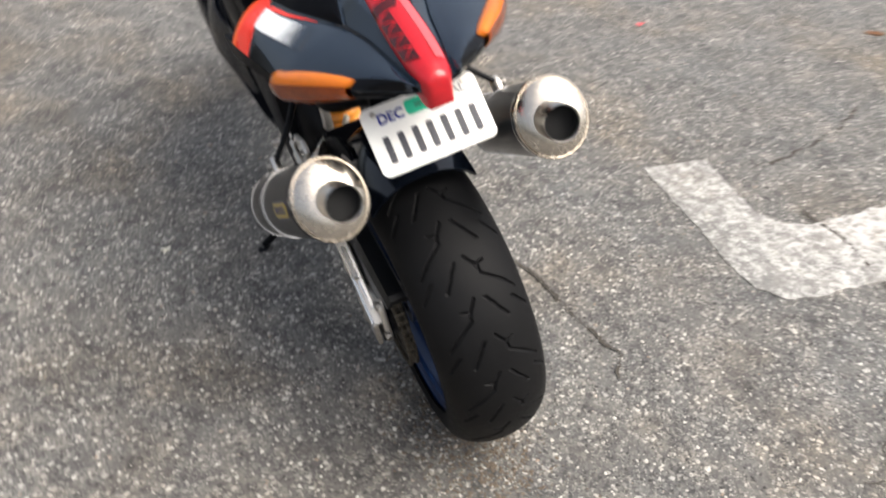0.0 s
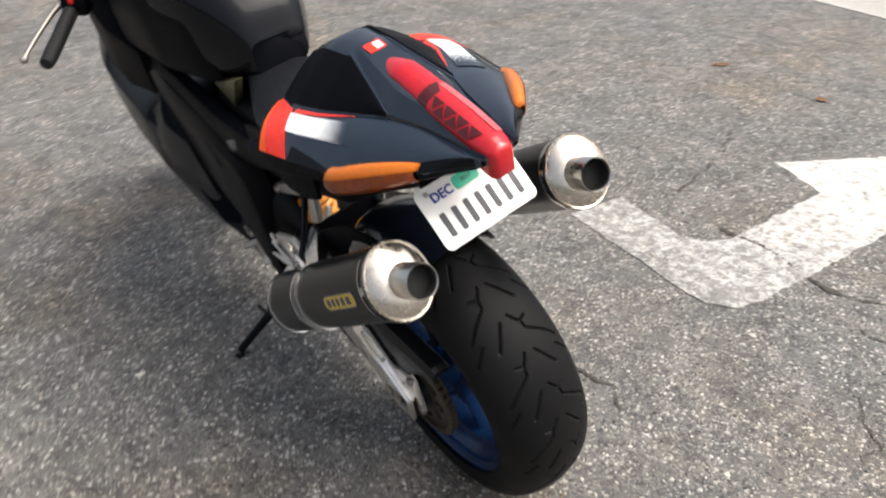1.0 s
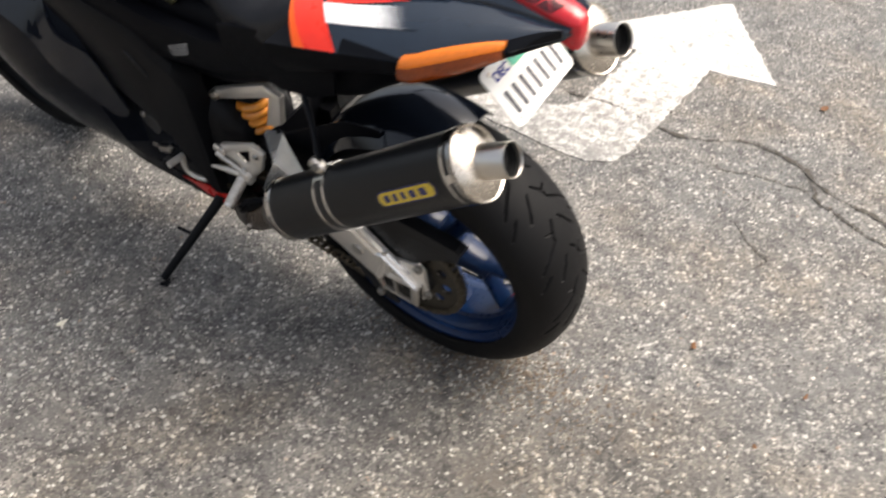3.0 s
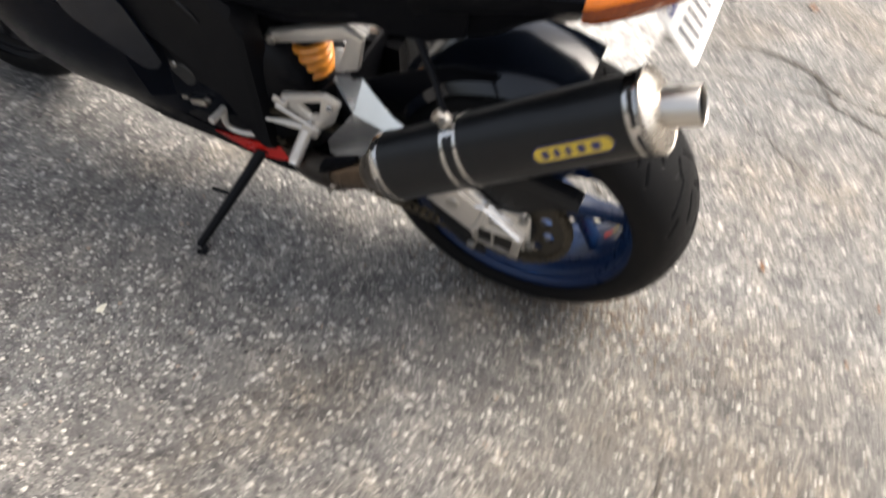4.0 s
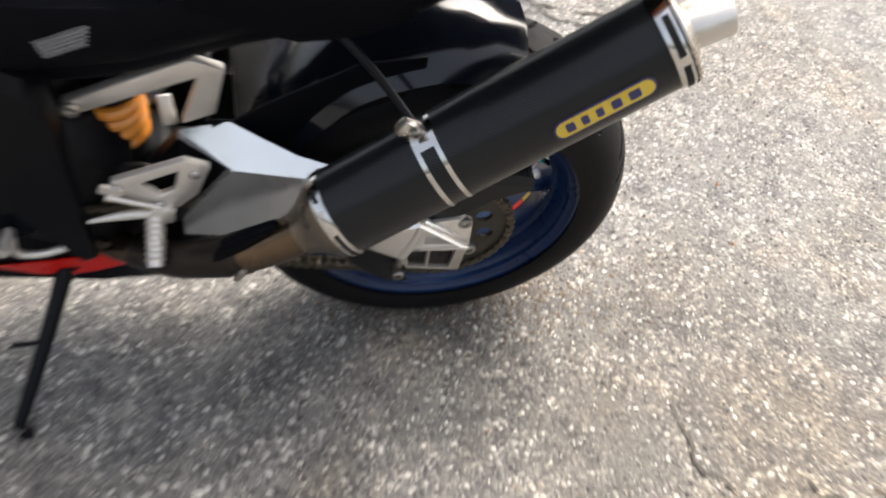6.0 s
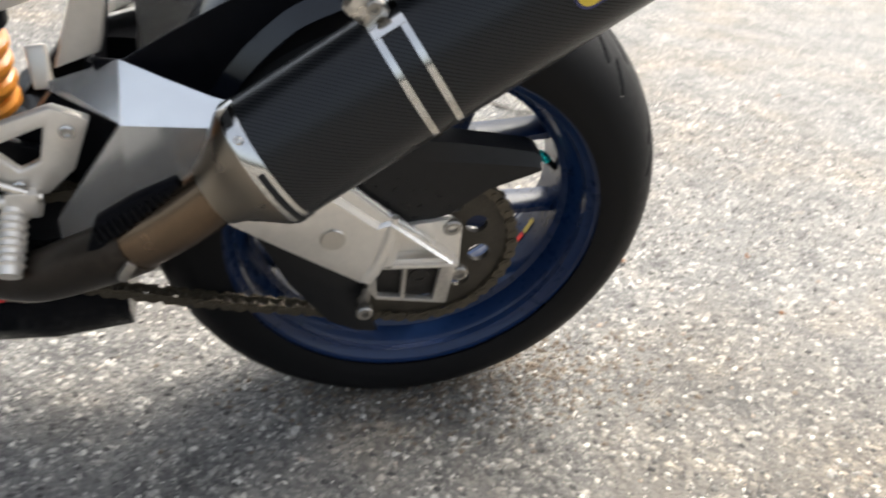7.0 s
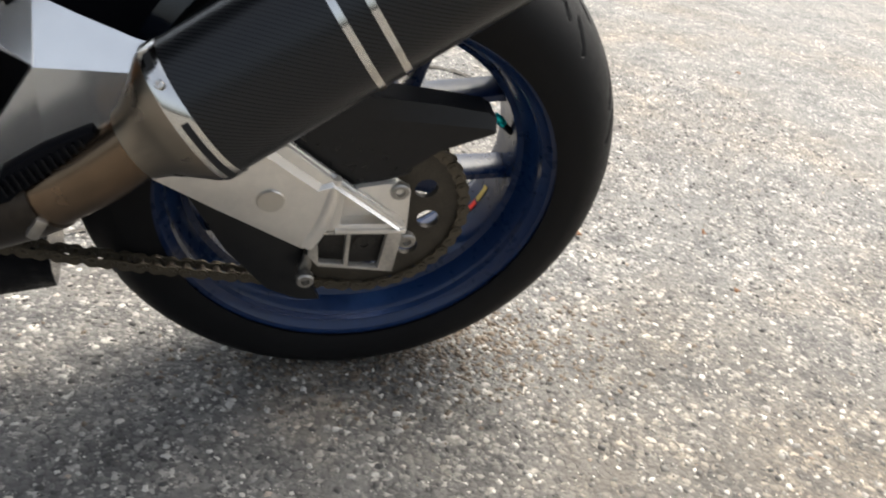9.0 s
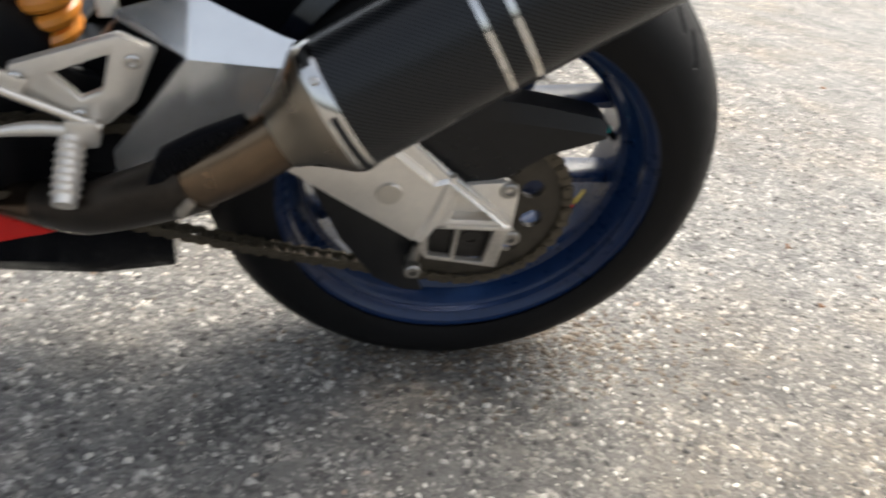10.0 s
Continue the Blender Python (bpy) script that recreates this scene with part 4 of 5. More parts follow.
def silencer(side):
    flip = Matrix.Translation((0.0085, -0.021, 0.003)) @ Matrix.Diagonal((-side, 1, 1, 1))
    # y falls towards the rear; the body runs from y = 0.176 to y = -0.196

    def add(name, me, mat, parent, label=""):
        if side == 1:
            me.transform(flip)
            me.flip_normals()
        return part(name, me, mat, parent, label)

    body = shell("exhaust_silencer", [(0.178, 0.0545, 0.0605, 0), (-0.196, 0.0545, 0.0605, 0)], 64)
    uv = body.uv_layers.new(name="UV")
    for lp in body.loops:
        co = body.vertices[lp.vertex_index].co
        rel = np.array(co) - along(0)
        w = math.atan2(rel @ AV, rel @ AU)
        uv.data[lp.index].uv = (float(rel @ AX) * 5, w % (2 * math.pi) / (2 * math.pi) * 1.8)
    can = add("exhaust_silencer", body, CARBON, bike, "carbon fibre silencer with steel end cap and bands")
    add("front_band", shell("front_band", [(0.178, 0.0560, 0.0620, 0.0105), (0.178, 0.0563, 0.0623, 0.0092), (0.178, 0.0563, 0.0623, -0.0025), (0.178, 0.0555, 0.0615, -0.0045)], 64), CHROME, can, "bright steel band")
    add("cone", shell("cone", [(0.178, 0.0552, 0.0612, -0.002), (0.178, 0.0530, 0.0585, -0.010), (0.178, 0.041, 0.044, -0.028), (0.178, 0.033, 0.034, -0.042), (0.178, 0.030, 0.030, -0.052)], 48), CONE_STEEL, can, "dull steel inlet cone")
    add("rear_band", shell("rear_band", [(-0.196, 0.0563, 0.0623, -0.020), (-0.196, 0.0566, 0.0626, -0.018), (-0.196, 0.0566, 0.0626, 0.002), (-0.196, 0.0560, 0.0620, 0.004)], 64), CHROME, can)
    add("end_cap", shell("end_cap", [(-0.196, 0.0560, 0.0618, 0.0), (-0.196, 0.0568, 0.0628, 0.0015), (-0.196, 0.0568, 0.0628, 0.0040), (-0.196, 0.0550, 0.0610, 0.0055), (-0.196, 0.0525, 0.0585, 0.0042), (-0.196, 0.0500, 0.0560, 0.0060), (-0.196, 0.040, 0.044, 0.0115), (-0.196, 0.0285, 0.029, 0.0155)], 64), SATIN_STEEL, can, "domed satin steel end cap")
    add("cap_seam", shell("cap_seam", [(-0.196, 0.0572, 0.0632, -0.0015), (-0.196, 0.0572, 0.0632, 0.0005)], 64), SOOT, can)
    q0, q1 = np.array((-0.1655, -0.186, 0.4490)), np.array((-0.1575, -0.2525, 0.4790))
    run = (q1 - q0) / np.linalg.norm(q1 - q0)
    ru = np.cross(run, (0.0, 0.0, 1.0))
    ru /= np.linalg.norm(ru)
    rv_ = np.cross(ru, run)

    def hoop(r, t, n=40):
        return [q0 + run * t + r * (math.cos(w) * ru + math.sin(w) * rv_) for w in np.linspace(0, 2 * math.pi, n, endpoint=False)]

    add("tail_pipe", loft("tail_pipe", [hoop(r, t) for r, t in ((0.0275, 0.0), (0.0275, 0.0715), (0.0265, 0.073), (0.0252, 0.0715), (0.0252, 0.010))], caps=False), STEEL, can, "steel outlet pipe")
    add("pipe_bore", loft("pipe_bore", [hoop(0.0250, t) for t in (0.066, 0.008)], caps=False), SOOT, can, "soot black bore")
    add("bore_end", loft("bore_end", [hoop(0.0249, t) for t in (0.050, 0.044)]), SOOT, can)
    for o in (-0.008, 0.016):
        add("clamp_band", arc_band("clamp_band", 0.057, o - 0.0030, o + 0.0030, 0.0016, 40, 320), CHROME, can, "bright steel strap")
    add("clamp_bridge", arc_band("clamp_bridge", 0.057, -0.0105, 0.0185, 0.0022, 98, 119), CHROME, can)
    lug = box("clamp_lug", (0.018, 0.032, 0.027), 0.008)
    lug.transform(Matrix.Translation(along(0.060) + AV * 0.071 - AU * 0.002) @ pose(0, 0, 0, 34, 0, 0))
    add("clamp_lug", lug, STEEL, can)
    lb = bolt("clamp_bolt", 0.006, 0.004, 0.0065, 0.005)
    lb.transform(Matrix.Translation(along(0.054) + AV * 0.073 - AU * 0.008))
    add("clamp_bolt", lb, DULL_BOLT, can)
    strut = tube("hanger_strut", [tuple(along(0.054) + AV * 0.078), (-0.165, 0.132, 0.380), (-0.128, 0.176, 0.412)], [0.0050, 0.0055, 0.0065], 8, 8)
    add("hanger_strut", strut, BLACK_FRAME, can, "black painted hanger strut")
    for w in (128,):
        rv = bolt("rivet", 0.001, 0.002, 0.0036, 0.002)
        d = math.cos(radians(w)) * AU * 0.0563 + math.sin(radians(w)) * AV * 0.0623
        rv.transform(Matrix.Translation(along(0.178) + AX * 0.0035 + d) @ Vector((-1, 0, 0)).rotation_difference(Vector(d)).to_matrix().to_4x4())
        add("rivet", rv, STEEL, can)
    add("band_slot", arc_band("band_slot", 0.178, 0.0005, 0.0060, 0.0024, 158, 226, 24), SOOT, can)
    add("band_slot", arc_band("band_slot", 0.178, 0.0005, 0.0060, 0.0024, 96, 114, 10), SOOT, can)
    for w0, w1 in ((112, 160), (172, 220), (232, 280)):
        add("band_slot", arc_band("band_slot", -0.196, -0.0135, -0.0055, 0.0026, w0, w1, 16), SOOT, can)
    # the maker's badge: a rounded yellow plate with plain blue bars
    pts = rounded(0.124, 0.026, 0.0125)
    cy = -0.108

    def wrap(a, h, lift):
        w = math.pi + h / 0.057 - 0.10
        d = math.cos(w) * AU * 0.0545 + math.sin(w) * AV * 0.0605
        return along(cy) + AX * a + d * (1 + lift / 0.0545)

    badge = loft("badge", [[wrap(a, -h, 0.0002) for a, h in pts], [wrap(a, -h, 0.0012) for a, h in pts]])
    plate = add("badge", badge, BADGE_BLUE, can, "yellow badge with blue bars")
    inner = rounded(0.119, 0.021, 0.0102)
    add("badge_face", loft("badge_face", [[wrap(a, -h, 0.0008) for a, h in inner], [wrap(a, -h, 0.0016) for a, h in inner]]), BADGE_YELLOW, plate)
    for k, (a, wd) in enumerate(((-0.042, 0.011), (-0.024, 0.009), (-0.006, 0.009), (0.014, 0.012), (0.036, 0.014))):
        q = rounded(wd, 0.012, 0.002, 2)
        add("bar", loft("bar", [[wrap(a + p, -h, 0.0012) for p, h in q], [wrap(a + p, -h, 0.0020) for p, h in q]]), BADGE_BLUE, plate)
    return can


silencer(-1)
silencer(1)
for side in (-1, 1):
    s = -side
    header = tube("exhaust_pipe", [tuple((along(0.178) - AX * 0.046) * (s, 1, 1)), (-0.219 * s, 0.257, 0.139), (-0.203 * s, 0.315, 0.092), (-0.172 * s, 0.376, 0.042), (-0.150 * s, 0.41, 0.010), (-0.10 * s, 0.48, -0.02), (-0.05 * s, 0.56, -0.04)], [0.0275, 0.0275, 0.0275, 0.024, 0.022, 0.022, 0.022], 24, 36)
    hp = part("exhaust_pipe", header, HOT_PIPE, bike, "heat tinted exhaust link pipe")
    sleeve = tube("pipe_sleeve", [(-0.2095 * s, 0.292, 0.110), (-0.203 * s, 0.315, 0.092), (-0.172 * s, 0.376, 0.042), (-0.150 * s, 0.41, 0.016), (-0.125 * s, 0.445, 0.0)], [0.0290, 0.0290, 0.0270, 0.0250, 0.0250], 24, 20)
    part("pipe_sleeve", sleeve, CAST_DARK, hp, "dark cast pipe sleeve")
    part("pipe_clamp", tube("pipe_clamp", [(-0.2100 * s, 0.290, 0.1115), (-0.2072 * s, 0.300, 0.1040)], 0.0300, 24), CAST_DARK, hp)
    part("clamp_screw", box("clamp_screw", (0.014, 0.010, 0.022), 0.002), DULL_BOLT, hp, m=pose(-0.236 * s, 0.300, 0.100, 30, 0, 0))
    if side == -1:
        ribbed = slab("heat_shield", [(0.334, 0.110), (0.322, 0.146), (0.290, 0.168), (0.252, 0.188), (0.244, 0.172), (0.264, 0.146), (0.300, 0.122)], -0.226, -0.212, 0.003)
        hs = part("heat_shield", ribbed, BLACK_SATIN, hp, "ribbed black heat shield")
        for k in range(12):
            rib = box("rib", (0.004, 0.0022, 0.016), 0.0008)
            part("rib", rib, BLACK_FRAME, hs, m=pose(-0.2275, 0.322 - 0.0058 * k, 0.131 + 0.0038 * k, -20, 0, 0))

# ---- tail ----
TAIL = np.array([  # y, edge x, edge z, crease x, crease z, shoulder x, shoulder z, top z
    (0.150, 0.205, 0.575, 0.112, 0.614, 0.030, 0.663, 0.668),
    (0.090, 0.200, 0.583, 0.126, 0.624, 0.037, 0.690, 0.697),
    (0.020, 0.191, 0.591, 0.112, 0.632, 0.032, 0.692, 0.699),
    (-0.095, 0.168, 0.598, 0.064, 0.641, 0.060, 0.646, 0.674),
    (-0.150, 0.136, 0.605, 0.048, 0.638, 0.045, 0.641, 0.659),
    (-0.210, 0.094, 0.611, 0.038, 0.631, 0.034, 0.634, 0.643),
    (-0.268, 0.034, 0.615, 0.026, 0.619, 0.020, 0.622, 0.624),
])


def tail_at(y):
    order = TAIL[::-1]
    return [float(np.interp(y, order[:, 0], order[:, k])) for k in range(1, 8)]


def tail_skin(y, v, side, lift=0.0):
    """A place on the side panel: v runs from the lower edge (0) to the crease (1)."""
    ex, ez, cx, cz = tail_at(y)[:4]
    bulge = 0.010 * math.sin(math.pi * v)
    x, z = ex + (cx - ex) * v, ez + (cz - ez) * v
    nx, nz = (cz - ez), (ex - cx)
    n = math.hypot(nx, nz) or 1
    return (side * (x + nx / n * (bulge + lift)), y, z + nz / n * (bulge + lift))


ys = np.linspace(0.150, -0.268, 40)
cowl_rings = []
for y in ys:
    ex, ez, cx, cz, sx, sz, tz = tail_at(y)
    half = [(0.0, tz), (sx * 0.6, tz - 0.001), (sx, sz), ((sx + cx) / 2, (sz + cz) / 2 + 0.004), (cx, cz)]
    low = [(cx - 0.004, cz - 0.012), (cx * 0.5, min(cz, sz) - 0.016)]
    ring = half + low
    cowl_rings.append([(x, y, z) for x, z in ring] + [(-x, y, z) for x, z in reversed(ring[1:])])
cowl = part("tail_cowl", loft("tail_cowl", cowl_rings, smooth=22), SLATE_GLOSS, bike, "glossy blue black tail cowl with red and white stripes")
for side in (-1, 1):
    panel = part("side_panel", patch("side_panel", lambda u, v, l, s=side: tail_skin((0.096 + 0.054 * v) * (1 - u) - 0.268 * u, v, s, l - 0.004), np.linspace(0, 1, 40), np.linspace(0, 1, 10), 0.004), SLATE_GLOSS, cowl)
    def cowl_side(u, v, l, s=side):
        y = 0.149 * (1 - u) - 0.094 * u
        t = tail_at(y)
        return (s * ((t[2] - 0.003) * (1 - v) + (t[4] + 0.002) * v + l), y, t[3] * (1 - v) + t[5] * v + 0.004 * math.sin(math.pi * v) + l)

    dark = patch("upper_panel", cowl_side, np.linspace(0, 1, 24), np.linspace(0.04, 0.98, 6), 0.0025)
    part("upper_panel", dark, BLACK_SATIN, cowl, "matt black cowl side")
    part("ridge_edge", tube("ridge_edge", [(side * 0.0315, 0.034, 0.692), (side * 0.032, 0.022, 0.6905), (side * 0.061, -0.094, 0.6445)], [0.0015, 0.004, 0.0035], 10), SLATE_GLOSS, cowl, "sharp cowl edge")
    # the stripe slants forward with height, then runs back along the crease
    part("red_stripe", patch("red_stripe", lambda u, v, l, s=side: tail_skin(0.094 + (0.148 - 0.094) * v - 0.072 * u * (1 - 0.15 * v), v * 0.985, s, l + 0.0004), np.linspace(0, 1, 10), np.linspace(0.0, 1.0, 12), 0.0010), RED_DECAL, cowl, "red reflective stripe")
    # light on the stripe's front fold, painted as an orange strip
    part("lit_edge", patch("lit_edge", lambda u, v, l, s=side: tail_skin(0.0945 + (0.148 - 0.094) * v - 0.020 * u * (1 - 0.9 * v), v * 0.93, s, l + 0.0010), np.linspace(0, 1, 4), np.linspace(0.0, 1.0, 12), 0.0008), LIT_RED, cowl, "orange red front edge of the stripe, painted as lit")
    part("red_edge", patch("red_edge", lambda u, v, l, s=side: tail_skin(0.075 - 0.120 * u, 0.985 - (0.10 - 0.09 * u) * v, s, l + 0.0004), np.linspace(0, 1, 16), np.linspace(0, 1, 4), 0.0009), RED_DECAL, cowl)
    part("white_stripe", patch("white_stripe", lambda u, v, l, s=side: tail_skin((0.079 - 0.0255 * (1 - v)) - 0.138 * u, 0.47 + 0.41 * v - 0.035 * u, s, l + 0.0006), np.linspace(0, 1, 14), np.linspace(0, 1, 6), 0.0010), WHITE_FADE, cowl, "white stripe fading into fine lines")
    # dark reflection low on the side panel, painted as a black wedge
    part("dark_reflection", patch("dark_reflection", lambda u, v, l, s=side: tail_skin(0.018 - 0.095 * u, (0.24 - 0.20 * u) * v, s, l + 0.0004), np.linspace(0, 1, 14), np.linspace(0, 1, 4), 0.0008), BLACK_GLOSS, cowl)
    # black wedge on the panel, widening towards the tail's tip
    part("rear_wedge", patch("rear_wedge", lambda u, v, l, s=side: tail_skin(-0.165 - 0.098 * u, (0.08 + 0.42 * u) * v, s, l + 0.0004), np.linspace(0, 1, 14), np.linspace(0, 1, 4), 0.0008), BLACK_GLOSS, cowl)
    # black underside of the tail
    rings = []
    for y in np.linspace(0.150, -0.262, 24):
        ex, ez = tail_at(y)[:2]
        d = float(np.interp(y, [-0.262, -0.15, 0.02, 0.15], [0.012, 0.035, 0.055, 0.075]))
        rings.append([(side * ex * 0.999, y, ez - 0.001), (side * (ex - 0.003), y, ez - d * 0.5), (side * max(0.0, ex - 0.03) , y, ez - d), (0.0, y, ez - d), (0.0, y, ez - 0.003)])
    part("tail_underside", loft("tail_underside", rings, smooth=40), BLACK_SATIN, cowl)
    # turn signal set along the lower edge
    rings = []
    for u in np.linspace(0, 1, 16):
        y = -0.080 - 0.124 * u
        ex, ez = tail_at(y)[:2]
        sw = max(0.25, math.sin(math.pi * min(1, 0.27 + 0.64 * u)) ** 0.45)
        h, d = 0.048 * sw, 0.020 * sw
        c = np.array((ex - 0.005, y, ez - 0.012 + 0.013 * u))
        rings.append([(side * (c[0] + d * math.cos(a)), y, c[2] + h / 2 * math.sin(a)) for a in np.linspace(0, 2 * math.pi, 14, endpoint=False)])
    signal = part("turn_signal", loft("turn_signal", rings, smooth=60), AMBER, cowl, "amber turn signal lens")
    under = [[tuple(np.array(r[k % 14]) + 0.0011 * np.array((side * math.cos(2 * math.pi * k / 14), 0, math.sin(2 * math.pi * k / 14)))) for k in range(7, 16)] for r in rings]
    part("lower_lens", loft("lower_lens", under, smooth=60), DARK_AMBER, signal, "dark lower half of the lens")

# small red and white label on top of the cowl
label_patch = patch("red_label", lambda u, v, l: (-0.014 + 0.030 * v, 0.019 - 0.022 * u, tail_at(0.019 - 0.022 * u)[6] + l), np.linspace(0, 1, 3), np.linspace(0, 1, 3), 0.0012)
lab = part("red_label", label_patch, RED_DECAL, cowl, "small red and white label")
part("label_bar", patch("label_bar", lambda u, v, l: (0.000 + 0.013 * v, 0.015 - 0.016 * u, tail_at(0.015 - 0.016 * u)[6] + 0.0012 + l), np.linspace(0, 1, 2), np.linspace(0, 1, 2), 0.0008), WHITE_DECAL, lab)


def lens_ring(y, wide, rise, sink=0.010):
    tz = tail_at(y)[6]
    out = [(wide * math.cos(a), y, tz - 0.004 + rise * math.sin(a)) for a in np.linspace(0, math.pi, 13)]
    return out + [(-wide * 0.9, y, tz - sink), (wide * 0.9, y, tz - sink)]


upper = [lens_ring(-0.030 - 0.095 * u, 0.024 * min(1, 0.25 + 2.6 * u) ** 0.6 + 0.003 * u, 0.004 + 0.011 * min(1, 2.5 * u)) for u in np.linspace(0, 1, 14)]
tail_light = part("tail_light", loft("tail_light", upper, smooth=50), RED_LENS, cowl, "red tail light with clear faceted lower lens")
lower = [lens_ring(y, w, r, s) for y, w, r, s in spline([(-0.126, 0.0275, 0.0155, 0.014), (-0.160, 0.0288, 0.0165, 0.018), (-0.200, 0.0288, 0.0175, 0.024), (-0.240, 0.0268, 0.0180, 0.031), (-0.260, 0.0240, 0.0180, 0.037), (-0.2710, 0.0205, 0.0150, 0.039), (-0.2770, 0.0160, 0.0100, 0.039), (-0.2795, 0.0110, 0.0040, 0.036)], 30)]
part("clear_lens", loft("clear_lens", lower, smooth=50), RED_LENS, tail_light, "clear red lower lens")


def lens_skin(y, deg, lift):
    """A place on the lower lens, deg from the crown towards the right side."""
    q = (-0.126 - y) / 0.152
    a = radians(90 - deg)
    return ((0.0275 + 0.002 * math.sin(math.pi * q) - 0.004 * q ** 3 + lift) * math.cos(a), y, tail_at(y)[6] - 0.004 + (0.0155 + 0.004 * q + lift) * math.sin(a))


part("dark_band", patch("dark_band", lambda u, v, l: lens_skin(-0.129 - 0.020 * u, -70 + 95 * v - 20 * u, l), np.linspace(0, 1, 4), np.linspace(0, 1, 8), 0.0006), DARK_FACET, tail_light)
for k in range(7):
    def facet(u, v, l, a=-0.151 - 0.0128 * k, up=k % 2):
        wide = 1.02 - (u if up else 1 - u)
        return lens_skin(a - 0.0215 * (0.5 + (v - 0.5) * wide), (-66 if up else -58) + 40 * u, l + 0.0006)

    part("reflector", patch("reflector", facet, np.linspace(0, 1, 5), np.linspace(0, 1, 5), 0.0006), DARK_FACET, tail_light)
# highlight streak along the lens, put in as a paler strip
part("painted_glint", patch("painted_glint", lambda u, v, l: lens_skin(-0.134 - 0.120 * u, 22 + 30 * v, l + 0.0004), np.linspace(0, 1, 14), np.linspace(0, 1, 5), 0.0006), RED_GLINT, tail_light, "pale strip painted as a glint on the lens")

# ---- number plate ----
plate_m = pose(0.0005, -0.188, 0.505, 45, 0, 0)


def on_plate(name, outline, z0, z1, mat, parent, label=""):
    me = slab(name, outline, z0, z1, 0)
    me.transform(Matrix(((0, 1, 0, 0), (0, 0, 1, 0), (1, 0, 0, 0), (0, 0, 0, 1))))
    return part(name, me, mat, parent, label)


number_plate = on_plate("number_plate", rounded(0.178, 0.102, 0.011), 0, 0.0016, PLATE_WHITE, bike, "white number plate with dark bars")
number_plate.matrix_basis = plate_m


def bar_at(x, y, w, h, mat, name="bar", z=0.0016):
    return on_plate(name, [(x + a, y + b) for a, b in rounded(w, h, min(w, h) * 0.25, 2)], z + 0.0002, z + 0.0009, mat, number_plate)


for k in range(7):
    bar_at(-0.066 + 0.0222 * k, -0.015, 0.0095, 0.040, PLATE_INK)
word = text_mesh("month", "DEC", 0.0205, 0.0004, 0.0006)
part("month", word, PLATE_BLUE, number_plate, m=pose(-0.047, 0.029, 0.0022))
sticker = bar_at(0.0, 0.032, 0.046, 0.022, GREEN_STICKER, "sticker")
part("year", text_mesh("year", "2017", 0.010, 0.0003), PLATE_INK, number_plate, m=pose(0.0, 0.032, 0.0029))
part("state", text_mesh("state", "CAL", 0.019, 0.0003, 0.0002), GREY_INK, number_plate, m=pose(0.052, 0.032, 0.0022))
for x in (-0.070, 0.070):
    for y in (-0.040, 0.040):
        part("plate_bolt", bolt("plate_bolt", 0.0005, 0.002, 0.0042, 0.002), STEEL, number_plate, m=pose(x, y, 0.0016, 0, 90, 0))
holder = box("plate_holder", (0.13, 0.012, 0.11), 0.004)
part("plate_holder", holder, BLACK_SATIN, bike, m=pose(0, -0.165, 0.515, -45, 0, 0))
stalk = loft("plate_bracket", [[(sx * w, y, z + sz * 0.012) for sx, sz in ((-1, -1), (1, -1), (1, 1), (-1, 1))] for y, z, w in ((-0.150, 0.530, 0.05), (-0.08, 0.550, 0.055), (0.05, 0.535, 0.06))])
part("plate_bracket", stalk, BLACK_SATIN, bike)

# ---- hugger, seat, tank ----
hug = []
for a in np.linspace(-13, 52, 26):
    r = float(np.interp(a, [-13, 8, 28, 52], [0.346, 0.358, 0.352, 0.326]))
    ring = []
    for w in np.linspace(-1, 1, 13):
        rr = r - 0.050 * abs(w) ** 2.6
        ring.append((w * 0.098, rr * math.sin(radians(a)), rr * math.cos(radians(a))))
    for w in np.linspace(1, -1, 13):
        rr = r - 0.004 - 0.050 * abs(w) ** 2.6
        ring.append((w * 0.094, rr * math.sin(radians(a)), rr * math.cos(radians(a))))
    hug.append(ring)
part("rear_mudguard", loft("rear_mudguard", hug, smooth=50), SHOULDER_GLOSS, bike, "glossy black rear mudguard over the tyre")


def body_loft(name, rows, mat, label, n=28, power=2.6, smooth=50, parent=None, steps=24):
    """A rounded body through sections (y, z centre, half width, half height)."""
    rows = spline(rows, steps)
    rings = []
    for y, zc, w, h in rows:
        ring = []
        for a in np.linspace(0, 2 * math.pi, n, endpoint=False):
            c, s = math.cos(a), math.sin(a)
            ring.append((w * math.copysign(abs(c) ** (2 / power), c), y, zc + h * math.copysign(abs(s) ** (2 / power), s)))
        rings.append(ring)
    return part(name, loft(name, rings, smooth=smooth), mat, parent or bike, label)


body_loft("seat", [(0.08, 0.590, 0.110, 0.040), (0.16, 0.545, 0.135, 0.050), (0.25, 0.505, 0.136, 0.042), (0.34, 0.492, 0.112, 0.038), (0.42, 0.490, 0.078, 0.036), (0.50, 0.492, 0.045, 0.034), (0.56, 0.495, 0.03, 0.03)], SEAT_VINYL, "matt black vinyl seat", power=3.4, steps=36)
tank = body_loft("fuel_tank", [(0.440, 0.545, 0.060, 0.035), (0.475, 0.575, 0.085, 0.075), (0.56, 0.605, 0.130, 0.115), (0.70, 0.605, 0.165, 0.140), (0.88, 0.610, 0.175, 0.145), (1.00, 0.600, 0.150, 0.120), (1.08, 0.570, 0.10, 0.06)], TANK_GLOSS, "glossy black fuel tank behind the handlebars", power=3.4, steps=40)
tank.data.transform(Matrix.Translation((0.022, 0, 0)))
